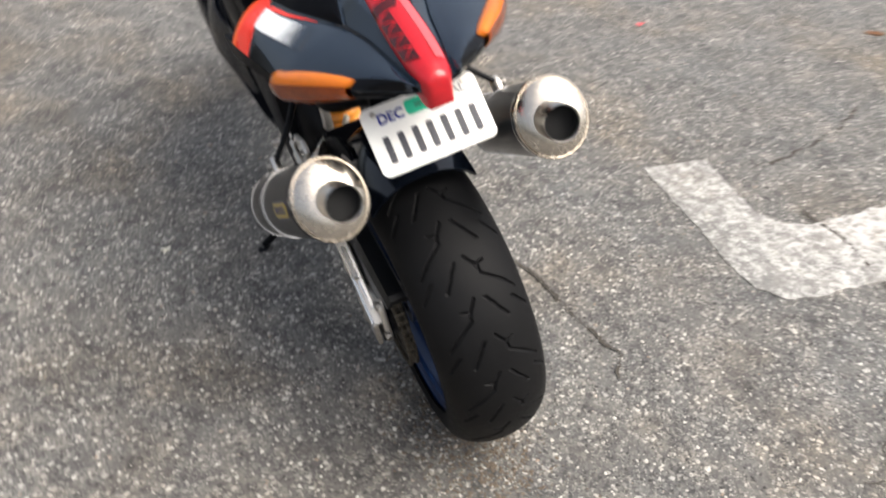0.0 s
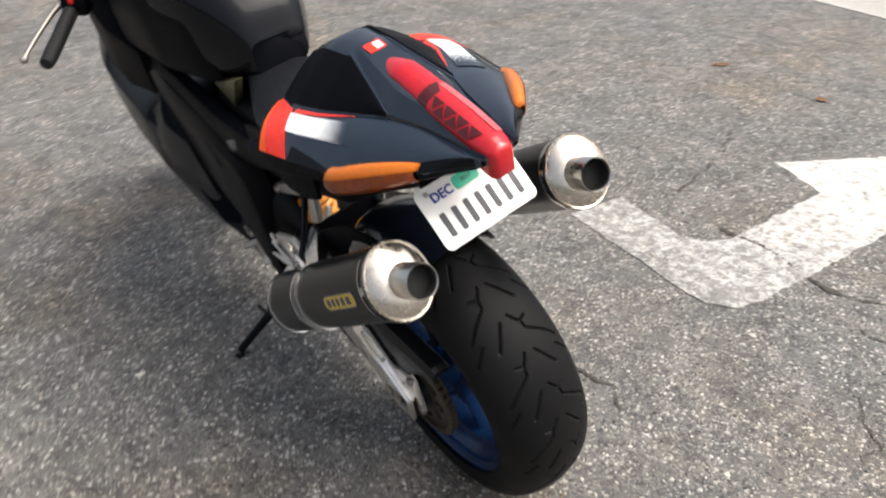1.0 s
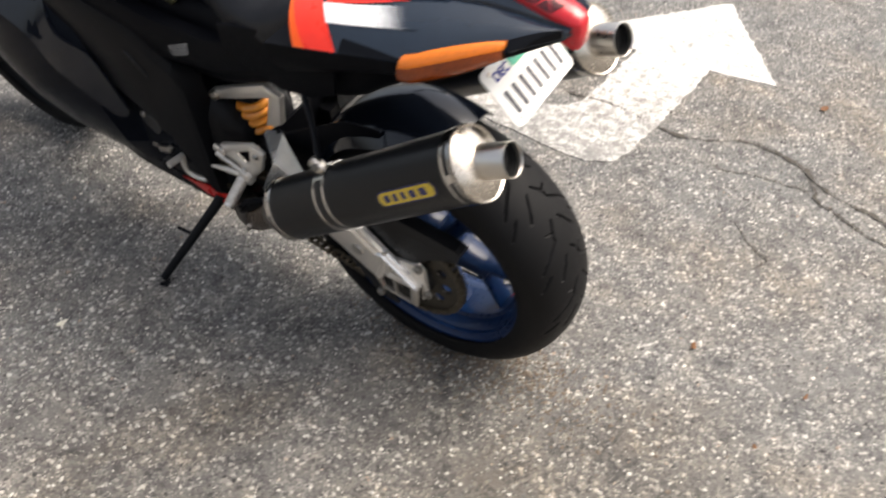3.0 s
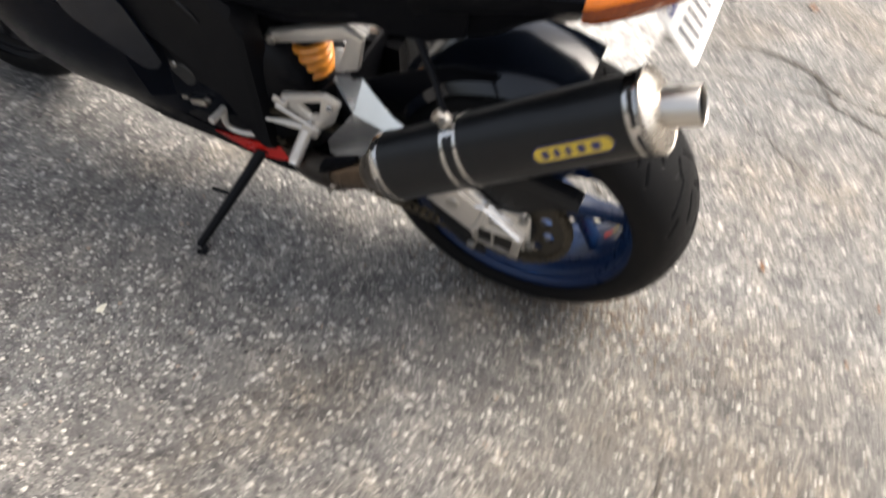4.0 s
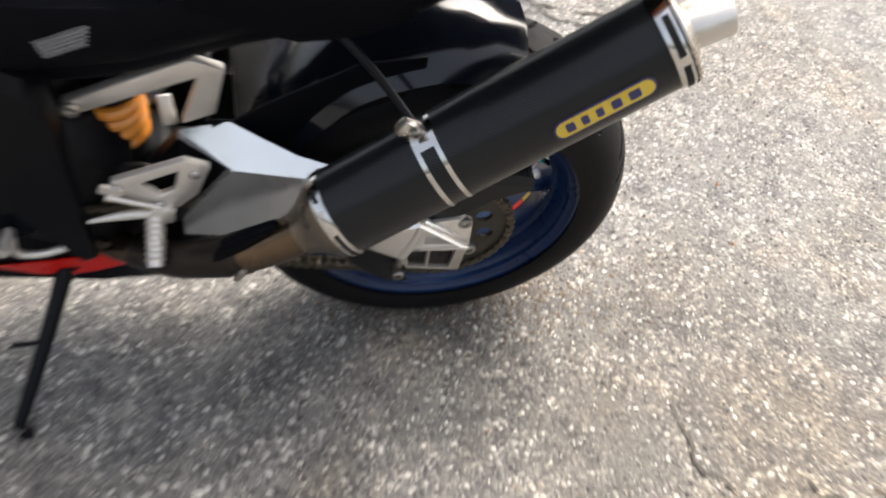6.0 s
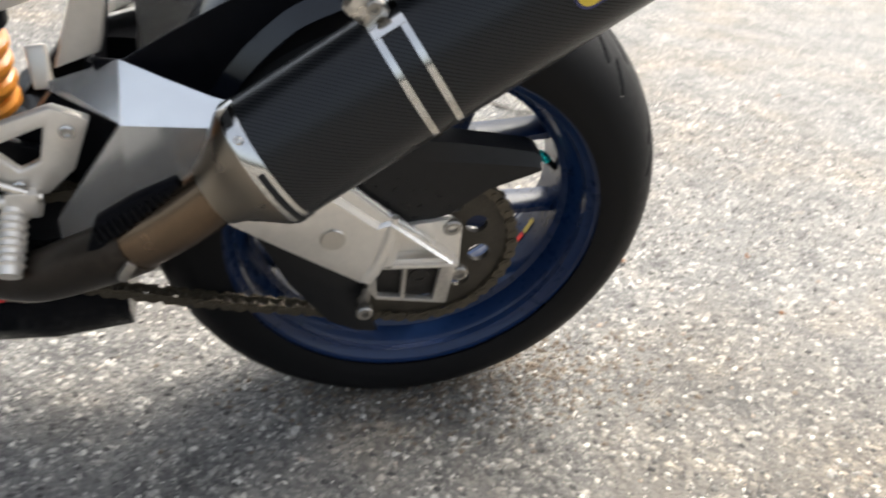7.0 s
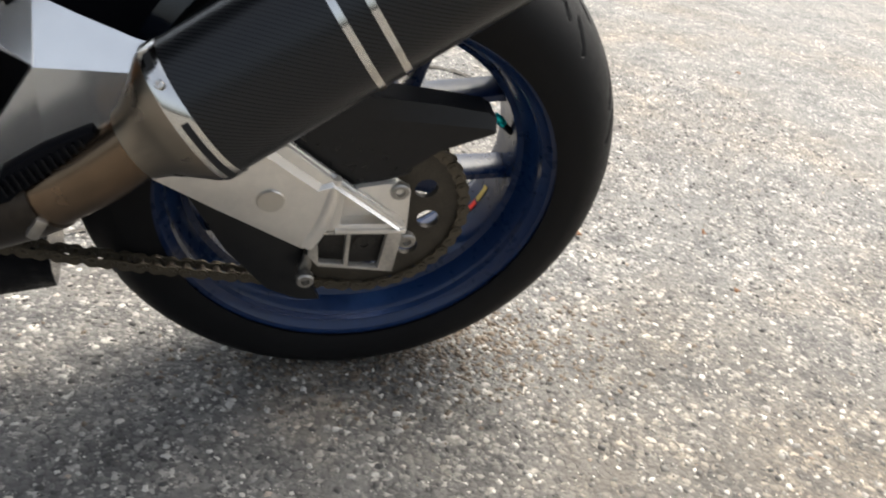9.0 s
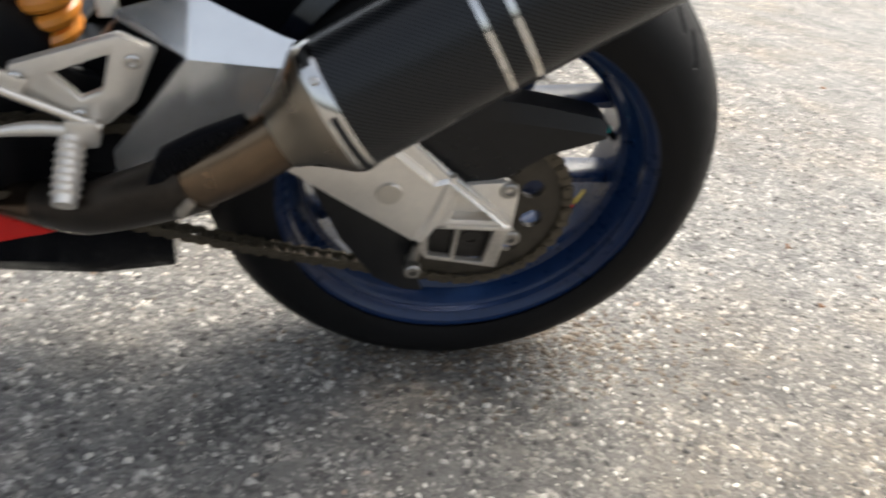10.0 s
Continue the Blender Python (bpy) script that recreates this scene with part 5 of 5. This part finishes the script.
def knee_side(u, v, l):
    """A place on the tank's left flank: u from rear to front, v upwards."""
    y = 0.530 + 0.37 * u
    base_z, top_z = 0.500 + 0.012 * u, 0.600 + 0.085 * math.sin(math.pi * (0.15 + 0.7 * u))
    z = base_z + (top_z - base_z) * v
    w = float(np.interp(y, [0.475, 0.56, 0.70, 0.88, 1.00], [0.085, 0.130, 0.165, 0.175, 0.150]))
    return (0.022 - w - 0.002 - l + 0.012 * abs(2 * v - 1) ** 5 + 0.006 * abs(2 * u - 1) ** 5, y, z)


part("knee_pad", patch("knee_pad", knee_side, np.linspace(0, 1, 22), np.linspace(0, 1, 14), 0.0030), BLACK_SATIN, tank, "matt black knee pad on the tank")
for side in (-1, 1):
    pl = slab("seat_side_plate", [(0.582, 0.486), (0.445, 0.535), (0.505, 0.455)], side * 0.090, side * 0.070, 0.002)
    if side == -1:
        part("seat_side_plate", pl, OLIVE, bike, "small olive triangular side plate")
    sub = loft("side_cover", [[(side * (x), y, z) for x, z in ((0.128, zt), (0.136, zt - 0.02), (0.132, zb + 0.02), (0.118, zb), (0.100, zb), (0.100, zt))] for y, zt, zb in ((0.12, 0.540, 0.47), (0.25, 0.480, 0.41), (0.40, 0.440, 0.36), (0.55, 0.440, 0.34), (0.72, 0.470, 0.36), (0.85, 0.49, 0.38))], smooth=35)
    part("side_cover", sub, BLACK_SATIN, bike, "black plastic cover below the seat")
    spar = loft("frame_spar", [[(side * x, y, z) for x, z in ((x1, zt), (x1 + 0.012, zt - 0.02), (x1 + 0.012, zb + 0.02), (x1, zb), (x1 - 0.04, zb), (x1 - 0.04, zt))] for y, zt, zb, x1 in ((0.505, 0.30, -0.02, 0.122), (0.52, 0.34, -0.02, 0.128), (0.60, 0.40, 0.14, 0.135), (0.75, 0.44, 0.24, 0.14), (0.95, 0.50, 0.32, 0.125), (1.10, 0.54, 0.40, 0.08))], smooth=35)
    part("frame_spar", spar, BLACK_FRAME, bike, "black painted frame beam")
    fairing_rows = []
    for y, zt, zm, zb, x1, x2 in ((0.56, 0.30, 0.12, 0.03, 0.112, 0.108), (0.64, 0.36, 0.14, -0.045, 0.114, 0.106), (0.72, 0.41, 0.150, -0.056, 0.118, 0.106), (0.76, 0.43, 0.160, -0.057, 0.172, 0.107), (0.88, 0.47, 0.20, -0.045, 0.197, 0.110), (1.00, 0.52, 0.26, -0.012, 0.198, 0.125), (1.08, 0.55, 0.34, 0.05, 0.192, 0.14), (1.16, 0.57, 0.40, 0.14, 0.166, 0.135), (1.24, 0.58, 0.46, 0.26, 0.13, 0.11)):
        slope = min(0.085, max(0.03, (x1 - 0.118) * 1.1))
        fairing_rows.append([(side * x, y, z) for x, z in ((x1 - slope, zt - 0.03), (x1 - slope * 0.5, zt - 0.078), (x1 - 0.004, zt - 0.13), (x1, zm), ((x1 + x2) / 2 + 0.012, (zm + zb) / 2), (x2, zb), (x2 - 0.012, zb), ((x1 + x2) / 2 - 0.004, (zm + zb) / 2), (x1 - 0.016, zm), (x1 - slope - 0.014, zt - 0.034))])
    fair = loft("side_fairing", fairing_rows, smooth=28)
    inner = loft("inner_fairing", [[(side * x, y, z) for x, z in ((0.10, zt), (xo, zt), (xo, zb), (0.10, zb))] for y, zt, zb, xo in ((0.86, 0.50, 0.36, 0.15), (0.95, 0.545, 0.40, 0.175), (1.05, 0.60, 0.44, 0.175), (1.16, 0.63, 0.46, 0.15), (1.26, 0.64, 0.50, 0.11))], smooth=35)
    part("inner_fairing", inner, BLACK_SATIN, bike, "black inner fairing panel")
    flank = part("side_fairing", fair, FAIRING_BLACK, bike, "glossy black side fairing")
    # the upper panel: a band that sweeps down and back to a point beside the engine cover
    bands = [[(abs(r[k][0]) + 0.003, r[k][1], r[k][2]) for k in (0, 1, 2)] for r in fairing_rows[7:3:-1]]
    bands += [[(0.172, 0.815, 0.352), (0.191, 0.820, 0.314), (0.197, 0.827, 0.268)], [(0.161, 0.746, 0.308), (0.179, 0.760, 0.270), (0.188, 0.778, 0.222)],
              [(0.159, 0.722, 0.262), (0.167, 0.735, 0.225), (0.175, 0.754, 0.182)], [(0.155, 0.706, 0.204), (0.160, 0.716, 0.178), (0.164, 0.731, 0.150)], [(0.150, 0.700, 0.165), (0.152, 0.704, 0.155), (0.154, 0.712, 0.145)]]
    bands = [[tuple(spline([row[k] for row in bands], 28)[q]) for k in (0, 1, 2)] for q in range(28)]
    shoulder = loft("fairing_shoulder", [[(side * x, y, z) for x, y, z in row] + [(side * (x - 0.006), y, z) for x, y, z in reversed(row)] for row in bands], smooth=40)
    part("fairing_shoulder", shoulder, SHOULDER_GLOSS, flank, "shiny blue black upper fairing panel")
body_loft("engine", [(0.44, 0.05, 0.08, 0.10), (0.52, 0.08, 0.112, 0.16), (0.70, 0.10, 0.118, 0.19), (0.90, 0.16, 0.112, 0.19), (1.02, 0.20, 0.09, 0.13)], BLACK_FRAME, "black engine block behind the fairing", power=4)
body_loft("inner_tail", [(-0.10, 0.53, 0.05, 0.03), (0.02, 0.50, 0.10, 0.055), (0.10, 0.47, 0.11, 0.075), (0.28, 0.43, 0.11, 0.08), (0.45, 0.38, 0.095, 0.10), (0.60, 0.38, 0.09, 0.10)], BLACK_SATIN, "black undertray behind the shock", power=4)
cover = part("engine_cover", revolve("engine_cover", [(-0.150, 0.0005), (-0.150, 0.026), (-0.144, 0.034), (-0.110, 0.040), (-0.110, 0.0005)], 40), COVER_GREY, bike, "round dark grey engine cover", m=pose(0.030, 0.691, 0.107))
part("cover_cap", revolve("cover_cap", [(-0.152, 0.0005), (-0.152, 0.006), (-0.147, 0.0095), (-0.140, 0.0095), (-0.140, 0.0005)], 24), DULL_BOLT, cover, m=pose(0, 0.016, 0.022))
belly_rows = []
for y, zt, zb, w in ((0.335, -0.085, -0.172, 0.055), (0.42, -0.060, -0.166, 0.085), (0.52, -0.045, -0.150, 0.104), (0.66, -0.040, -0.120, 0.112), (0.80, -0.02, -0.110, 0.112), (0.95, 0.02, -0.08, 0.10), (1.05, 0.08, -0.02, 0.08)):
    belly_rows.append([(x, y, z) for x, z in ((w, zt), (w * 0.98, zb + 0.04), (w * 0.78, zb + 0.006), (w * 0.6, zb), (-w * 0.6, zb), (-w * 0.78, zb + 0.006), (-w * 0.98, zb + 0.04), (-w, zt))])
belly = part("belly_pan", loft("belly_pan", belly_rows, smooth=25), BLACK_GLOSS, bike, "black belly pan with a red lower flank")
for side in (-1, 1):
    redp = patch("red_flank", lambda y, v, l, s=side: (s * (float(np.interp(y, [0.437, 0.479, 0.52, 0.66], [0.104, 0.105, 0.107, 0.114])) + l - 0.004 * v), y, float(np.interp(y, [0.437, 0.479, 0.52, 0.66], [-0.018, -0.026, -0.036, -0.045])) - float(np.interp(y, [0.437, 0.452, 0.56, 0.60, 0.66], [0.026, 0.042, 0.046, 0.034, 0.004])) * v),
                 np.linspace(0.437, 0.66, 18), np.linspace(0, 1, 5), 0.003)
    part("red_flank", redp, RED_PAINT, belly, "red painted flank")

# ---- rear shock ----
coil = []
for k in range(150):
    t = k / 149
    a = 2 * math.pi * 4.4 * t
    coil.append((-0.010 + 0.032 * math.cos(a), 0.457 + 0.032 * math.sin(a), 0.120 + 0.092 * t))
shock = part("shock_absorber", tube("shock_absorber", [(-0.010, 0.453, 0.02), (-0.010, 0.457, 0.30)], 0.023, 20), BLACK_FRAME, bike, "rear shock with orange coil spring")
part("spring", tube("spring", coil, 0.0096, 10), SPRING_ORANGE, shock, "orange coil spring")
part("spring_seat", tube("spring_seat", [(-0.010, 0.455, 0.220), (-0.010, 0.456, 0.250)], 0.043, 24), BLACK_FRAME, shock)
part("spring_cup", tube("spring_cup", [(-0.010, 0.454, 0.050), (-0.010, 0.454, 0.110)], [0.034, 0.041], 24), BLACK_FRAME, shock)
link_body = slab("shock_linkage", [(0.36, 0.02), (0.37, 0.120), (0.43, 0.136), (0.53, 0.130), (0.55, 0.02)], -0.085, -0.072, 0.004)
part("shock_linkage", link_body, BLACK_FRAME, bike, "black painted shock linkage")
side_guard = slab("mudguard_side", [(0.330, 0.224), (0.303, 0.222), (0.258, 0.252), (0.212, 0.280), (0.14, 0.322), (0.06, 0.335), (0.06, 0.305), (0.12, 0.20), (0.20, 0.165), (0.32, 0.165)], -0.084, -0.078, 0.002)
part("mudguard_side", side_guard, BLACK_SATIN, bike, "flat black mudguard side plate")
# added black plate: darkens the open gap between tyre and shock
dark_sheet = slab("dark_plate", [(0.345, 0.02), (0.340, 0.12), (0.330, 0.215), (0.336, 0.217), (0.346, 0.12), (0.351, 0.02)], -0.076, 0.076, 0)
part("dark_plate", dark_sheet, BLACK_SATIN, bike, "black plate added to darken the gap behind the shock")
skirt = slab("tail_skirt", [(0.085, 0.52), (0.095, 0.44), (0.155, 0.412), (0.22, 0.404), (0.29, 0.425), (0.34, 0.455), (0.34, 0.50), (0.20, 0.53)], -0.136, -0.128, 0.002)
part("tail_skirt", skirt, BLACK_SATIN, bike, "black plastic skirt below the tail")

# ---- footrest hanger, peg, levers ----
hanger = slab("footrest_hanger", [(0.452, 0.170), (0.357, 0.209), (0.325, 0.196), (0.345, 0.141), (0.372, 0.112), (0.398, 0.112), (0.420, 0.130), (0.455, 0.146)], -0.146, -0.134, 0.003,
              holes=[[(0.417, 0.164), (0.366, 0.188), (0.374, 0.150), (0.394, 0.139)]])
fh = part("footrest_hanger", hanger, ALUMINIUM, bike, "silver aluminium footrest hanger with footpeg")
fh.location = (0.016, 0.006, -0.009)
part("peg_block", box("peg_block", (0.022, 0.030, 0.030), 0.004), ALUMINIUM, fh, m=pose(-0.146, 0.395, 0.106))
peg_pts = [(-0.150, 0.405, 0.098), (-0.208, 0.406, 0.064)]
part("footpeg", tube("footpeg", peg_pts, [0.012, 0.0125, 0.0125, 0.011], 18, 8), ALUMINIUM, fh, "knurled aluminium footpeg")
for k in range(7):
    t = 0.12 + 0.12 * k
    c = np.array(peg_pts[0]) * (1 - t) + np.array(peg_pts[1]) * t
    d = (np.array(peg_pts[1]) - np.array(peg_pts[0])) / 0.067
    part("knurl", tube("knurl", [tuple(c - d * 0.002), tuple(c), tuple(c + d * 0.002)], [0.0125, 0.0142, 0.0125], 16), ALUMINIUM, fh)
part("brake_rod", tube("brake_rod", [(-0.148, 0.395, 0.106), (-0.152, 0.44, 0.108), (-0.154, 0.490, 0.098)], [0.0065, 0.0075, 0.003], 12, 12), ALUMINIUM, fh, "tapered aluminium rod")
shift = part("shift_lever", tube("shift_lever", [(-0.118, 0.534, 0.006), (-0.126, 0.575, 0.000), (-0.132, 0.604, 0.014), (-0.134, 0.602, 0.060)], [0.007, 0.006, 0.006, 0.0075], 12, 18), ALUMINIUM, bike, "bare aluminium shift lever")
part("shift_toe", tube("shift_toe", [(-0.130, 0.602, 0.062), (-0.170, 0.604, 0.066)], 0.008, 12), ALUMINIUM, shift)
part("stand_switch", box("stand_switch", (0.012, 0.040, 0.016), 0.004), STEEL, bike, "small bare metal bracket", m=pose(-0.126, 0.665, 0.050, -15, 0, 0))
part("clip", box("clip", (0.010, 0.016, 0.010), 0.003), STEEL, bike, "small bright metal clip", m=pose(-0.122, 0.700, 0.046, -10, 0, 0))
part("clip", box("clip", (0.008, 0.014, 0.006), 0.002), STEEL, bike, "small bright metal clip", m=pose(-0.126, 0.640, 0.066, 20, 0, 0))
# added paler bar that draws the highlight along the beam's top edge
part("spar_highlight", tube("spar_highlight", [(-0.148, 0.628, 0.352), (-0.1485, 0.608, 0.336), (-0.148, 0.580, 0.302)], [0.002, 0.0045, 0.002], 10, 10), GUARD_BLACK, bike, "thin bar added for a highlight on the frame beam")
part("lever_rod", tube("lever_rod", [(-0.150, 0.378, 0.112), (-0.154, 0.46, 0.150)], 0.0045, 10), STEEL, fh)
part("heel_plate", box("heel_plate", (0.006, 0.030, 0.016), 0.002), ALUMINIUM, fh, m=pose(-0.150, 0.452, 0.158, 22, 0, 0))
for y, z in ((0.445, 0.160), (0.395, 0.124), (0.345, 0.186)):
    part("hanger_bolt", bolt("hanger_bolt", 0.001, 0.004, 0.007, 0.005), CHROME, fh, m=pose(-0.146, y, z))
sub_rail = slab("subframe_bracket", [(0.507, 0.244), (0.347, 0.317), (0.306, 0.300), (0.322, 0.224), (0.366, 0.205), (0.338, 0.288), (0.496, 0.222)], -0.072, -0.056, 0.003)
sb = part("subframe_bracket", sub_rail, ALUMINIUM, bike, "bare aluminium subframe bracket")
part("bracket_bolt", bolt("bracket_bolt", 0.001, 0.006, 0.012, 0.006), STEEL, sb, m=pose(-0.072, 0.496, 0.236))
part("shock_link", box("shock_link", (0.010, 0.020, 0.044), 0.003), ALUMINIUM, bike, "bright metal linkage piece", m=pose(-0.022, 0.389, 0.180, -8, 25, 0))
for k in range(5):
    part("printed_line", box("printed_line", (0.0008, 0.062 - 0.003 * k, 0.0018), 0), GREY_INK, bike, "", m=pose(-0.1385, 0.463, 0.4135 - 0.0052 * k, -23, 0, 0))

# ---- side stand ----
stand = part("side_stand", tube("side_stand", [(-0.085, 0.555, -0.060), (-0.110, 0.565, -0.085), (-0.20, 0.605, -0.165), (-0.280, 0.645, -0.240)], [0.013, 0.013, 0.011, 0.0095], 14, 18), BLACK_FRAME, bike, "black side stand resting on the asphalt")
part("stand_foot", box("stand_foot", (0.040, 0.052, 0.009), 0.003), BLACK_FRAME, stand, m=pose(-0.288, 0.648, -0.249, 0, LEAN_ANGLE, 15))
part("stand_tang", tube("stand_tang", [(-0.185, 0.60, -0.150), (-0.190, 0.645, -0.146)], 0.0045, 8), BLACK_FRAME, stand)
part("stand_pivot", box("stand_pivot", (0.03, 0.035, 0.05), 0.006), BLACK_FRAME, stand, m=pose(-0.088, 0.556, -0.055, 0, 30, 0))

# ---- handlebar and fork ----
part("handlebar_grip", tube("handlebar_grip", [(-0.335, 0.88, 0.555), (-0.315, 0.90, 0.560), (-0.22, 0.985, 0.600)], [0.014, 0.0165, 0.0165], 16, 10), RUBBER_SOFT, bike, "black rubber handlebar grip")
sw = part("switch_box", box("switch_box", (0.06, 0.05, 0.055), 0.008), BLACK_SATIN, bike, "black switch box with red button", m=pose(-0.195, 1.005, 0.612, 0, 15, -40))
part("switch_button", box("switch_button", (0.012, 0.006, 0.012), 0.002), RED_PAINT, sw, m=pose(0.0, -0.027, 0.01))
part("bar_clamp", box("bar_clamp", (0.05, 0.05, 0.04), 0.008), ALUMINIUM, bike, "bare metal handlebar clamp", m=pose(-0.13, 1.05, 0.645))
lever = part("clutch_lever", tube("clutch_lever", [(-0.17, 1.06, 0.615), (-0.24, 1.04, 0.600), (-0.315, 0.985, 0.578), (-0.362, 0.945, 0.562)], [0.008, 0.0065, 0.0055, 0.005], 12, 20), DULL_BOLT, bike, "grey metal clutch lever with a ball end")
ball = revolve("lever_ball", [(-0.0095 * math.cos(a), max(0.0004, 0.0095 * math.sin(a))) for a in np.linspace(0, math.pi, 13)], 20)
part("lever_ball", ball, DULL_BOLT, lever, m=pose(-0.364, 0.943, 0.561))
for side in (-1, 1):
    part("fork_leg", tube("fork_leg", [(0.06 + side * 0.085, 1.43, -0.03), (0.04 + side * 0.085, 1.16, 0.50)], [0.028, 0.027], 18), BLACK_FRAME, bike, "black front fork leg")
fend = []
for a in np.linspace(-40, 80, 26):
    fend.append([(0.075 + w * 0.075, 1.42 - (0.325 - 0.04 * abs(w) ** 2.5 - t) * math.sin(radians(a)), -0.02 + (0.325 - 0.04 * abs(w) ** 2.5 - t) * math.cos(radians(a))) for t, ws in ((0, np.linspace(-1, 1, 9)), (0.004, np.linspace(1, -1, 9))) for w in ws])
part("front_mudguard", loft("front_mudguard", fend, smooth=50), BLACK_GLOSS, bike, "glossy black front mudguard")


# ---- litter on the asphalt ----
def scrap(name, x, y, size, mat, label, seed):
    rng = random.Random(seed)
    n = 11
    ring = [(size * rng.uniform(0.5, 1.0) * math.cos(2 * math.pi * k / n), size * 0.55 * rng.uniform(0.5, 1.0) * math.sin(2 * math.pi * k / n)) for k in range(n)]
    v = [(a, b, 0.003 + 0.006 * abs(a) / size + rng.uniform(0, 0.002)) for a, b in ring] + [(0, 0, 0.006)]
    v += [(a, b, z - 0.0015) for a, b, z in v]
    f = [(k, (k + 1) % n, n) for k in range(n)] + [(n + 1 + (k + 1) % n, n + 1 + k, 2 * n + 1) for k in range(n)] + [(k, n + 1 + k, n + 1 + (k + 1) % n, (k + 1) % n) for k in range(n)]
    ob = part(name, mesh(name, v, f, 0), mat, m=pose(x, y, 0.001, 0, 0, rng.uniform(0, 360)))
    return tagged(ob, label, name.replace("_", " "))


scrap("paper_scrap", -0.520, 0.706, 0.017, PAPER, "small pale paper scrap on the asphalt", 1)
scrap("leaf_scrap", -0.592, -0.653, 0.013, STRAW, "small yellow leaf scrap beside a crack", 5)
scrap("petal", 1.57, 1.64, 0.030, PINK, "small pink petal on the asphalt", 2)
for k, (x, y, s) in enumerate(((2.53, 1.27, 0.05), (2.52, 0.73, 0.045), (0.99, -0.85, 0.016), (-0.58, -0.69, 0.012), (1.369, -1.51, 0.018), (0.284, -0.761, 0.010), (0.077, -0.706, 0.009), (0.289, -0.497, 0.014), (3.21, 0.345, 0.045), (1.733, -0.47, 0.030))):
    scrap("dry_leaf", x, y, s, LEAF_BROWN, "small dry brown leaf on the asphalt", 10 + k)
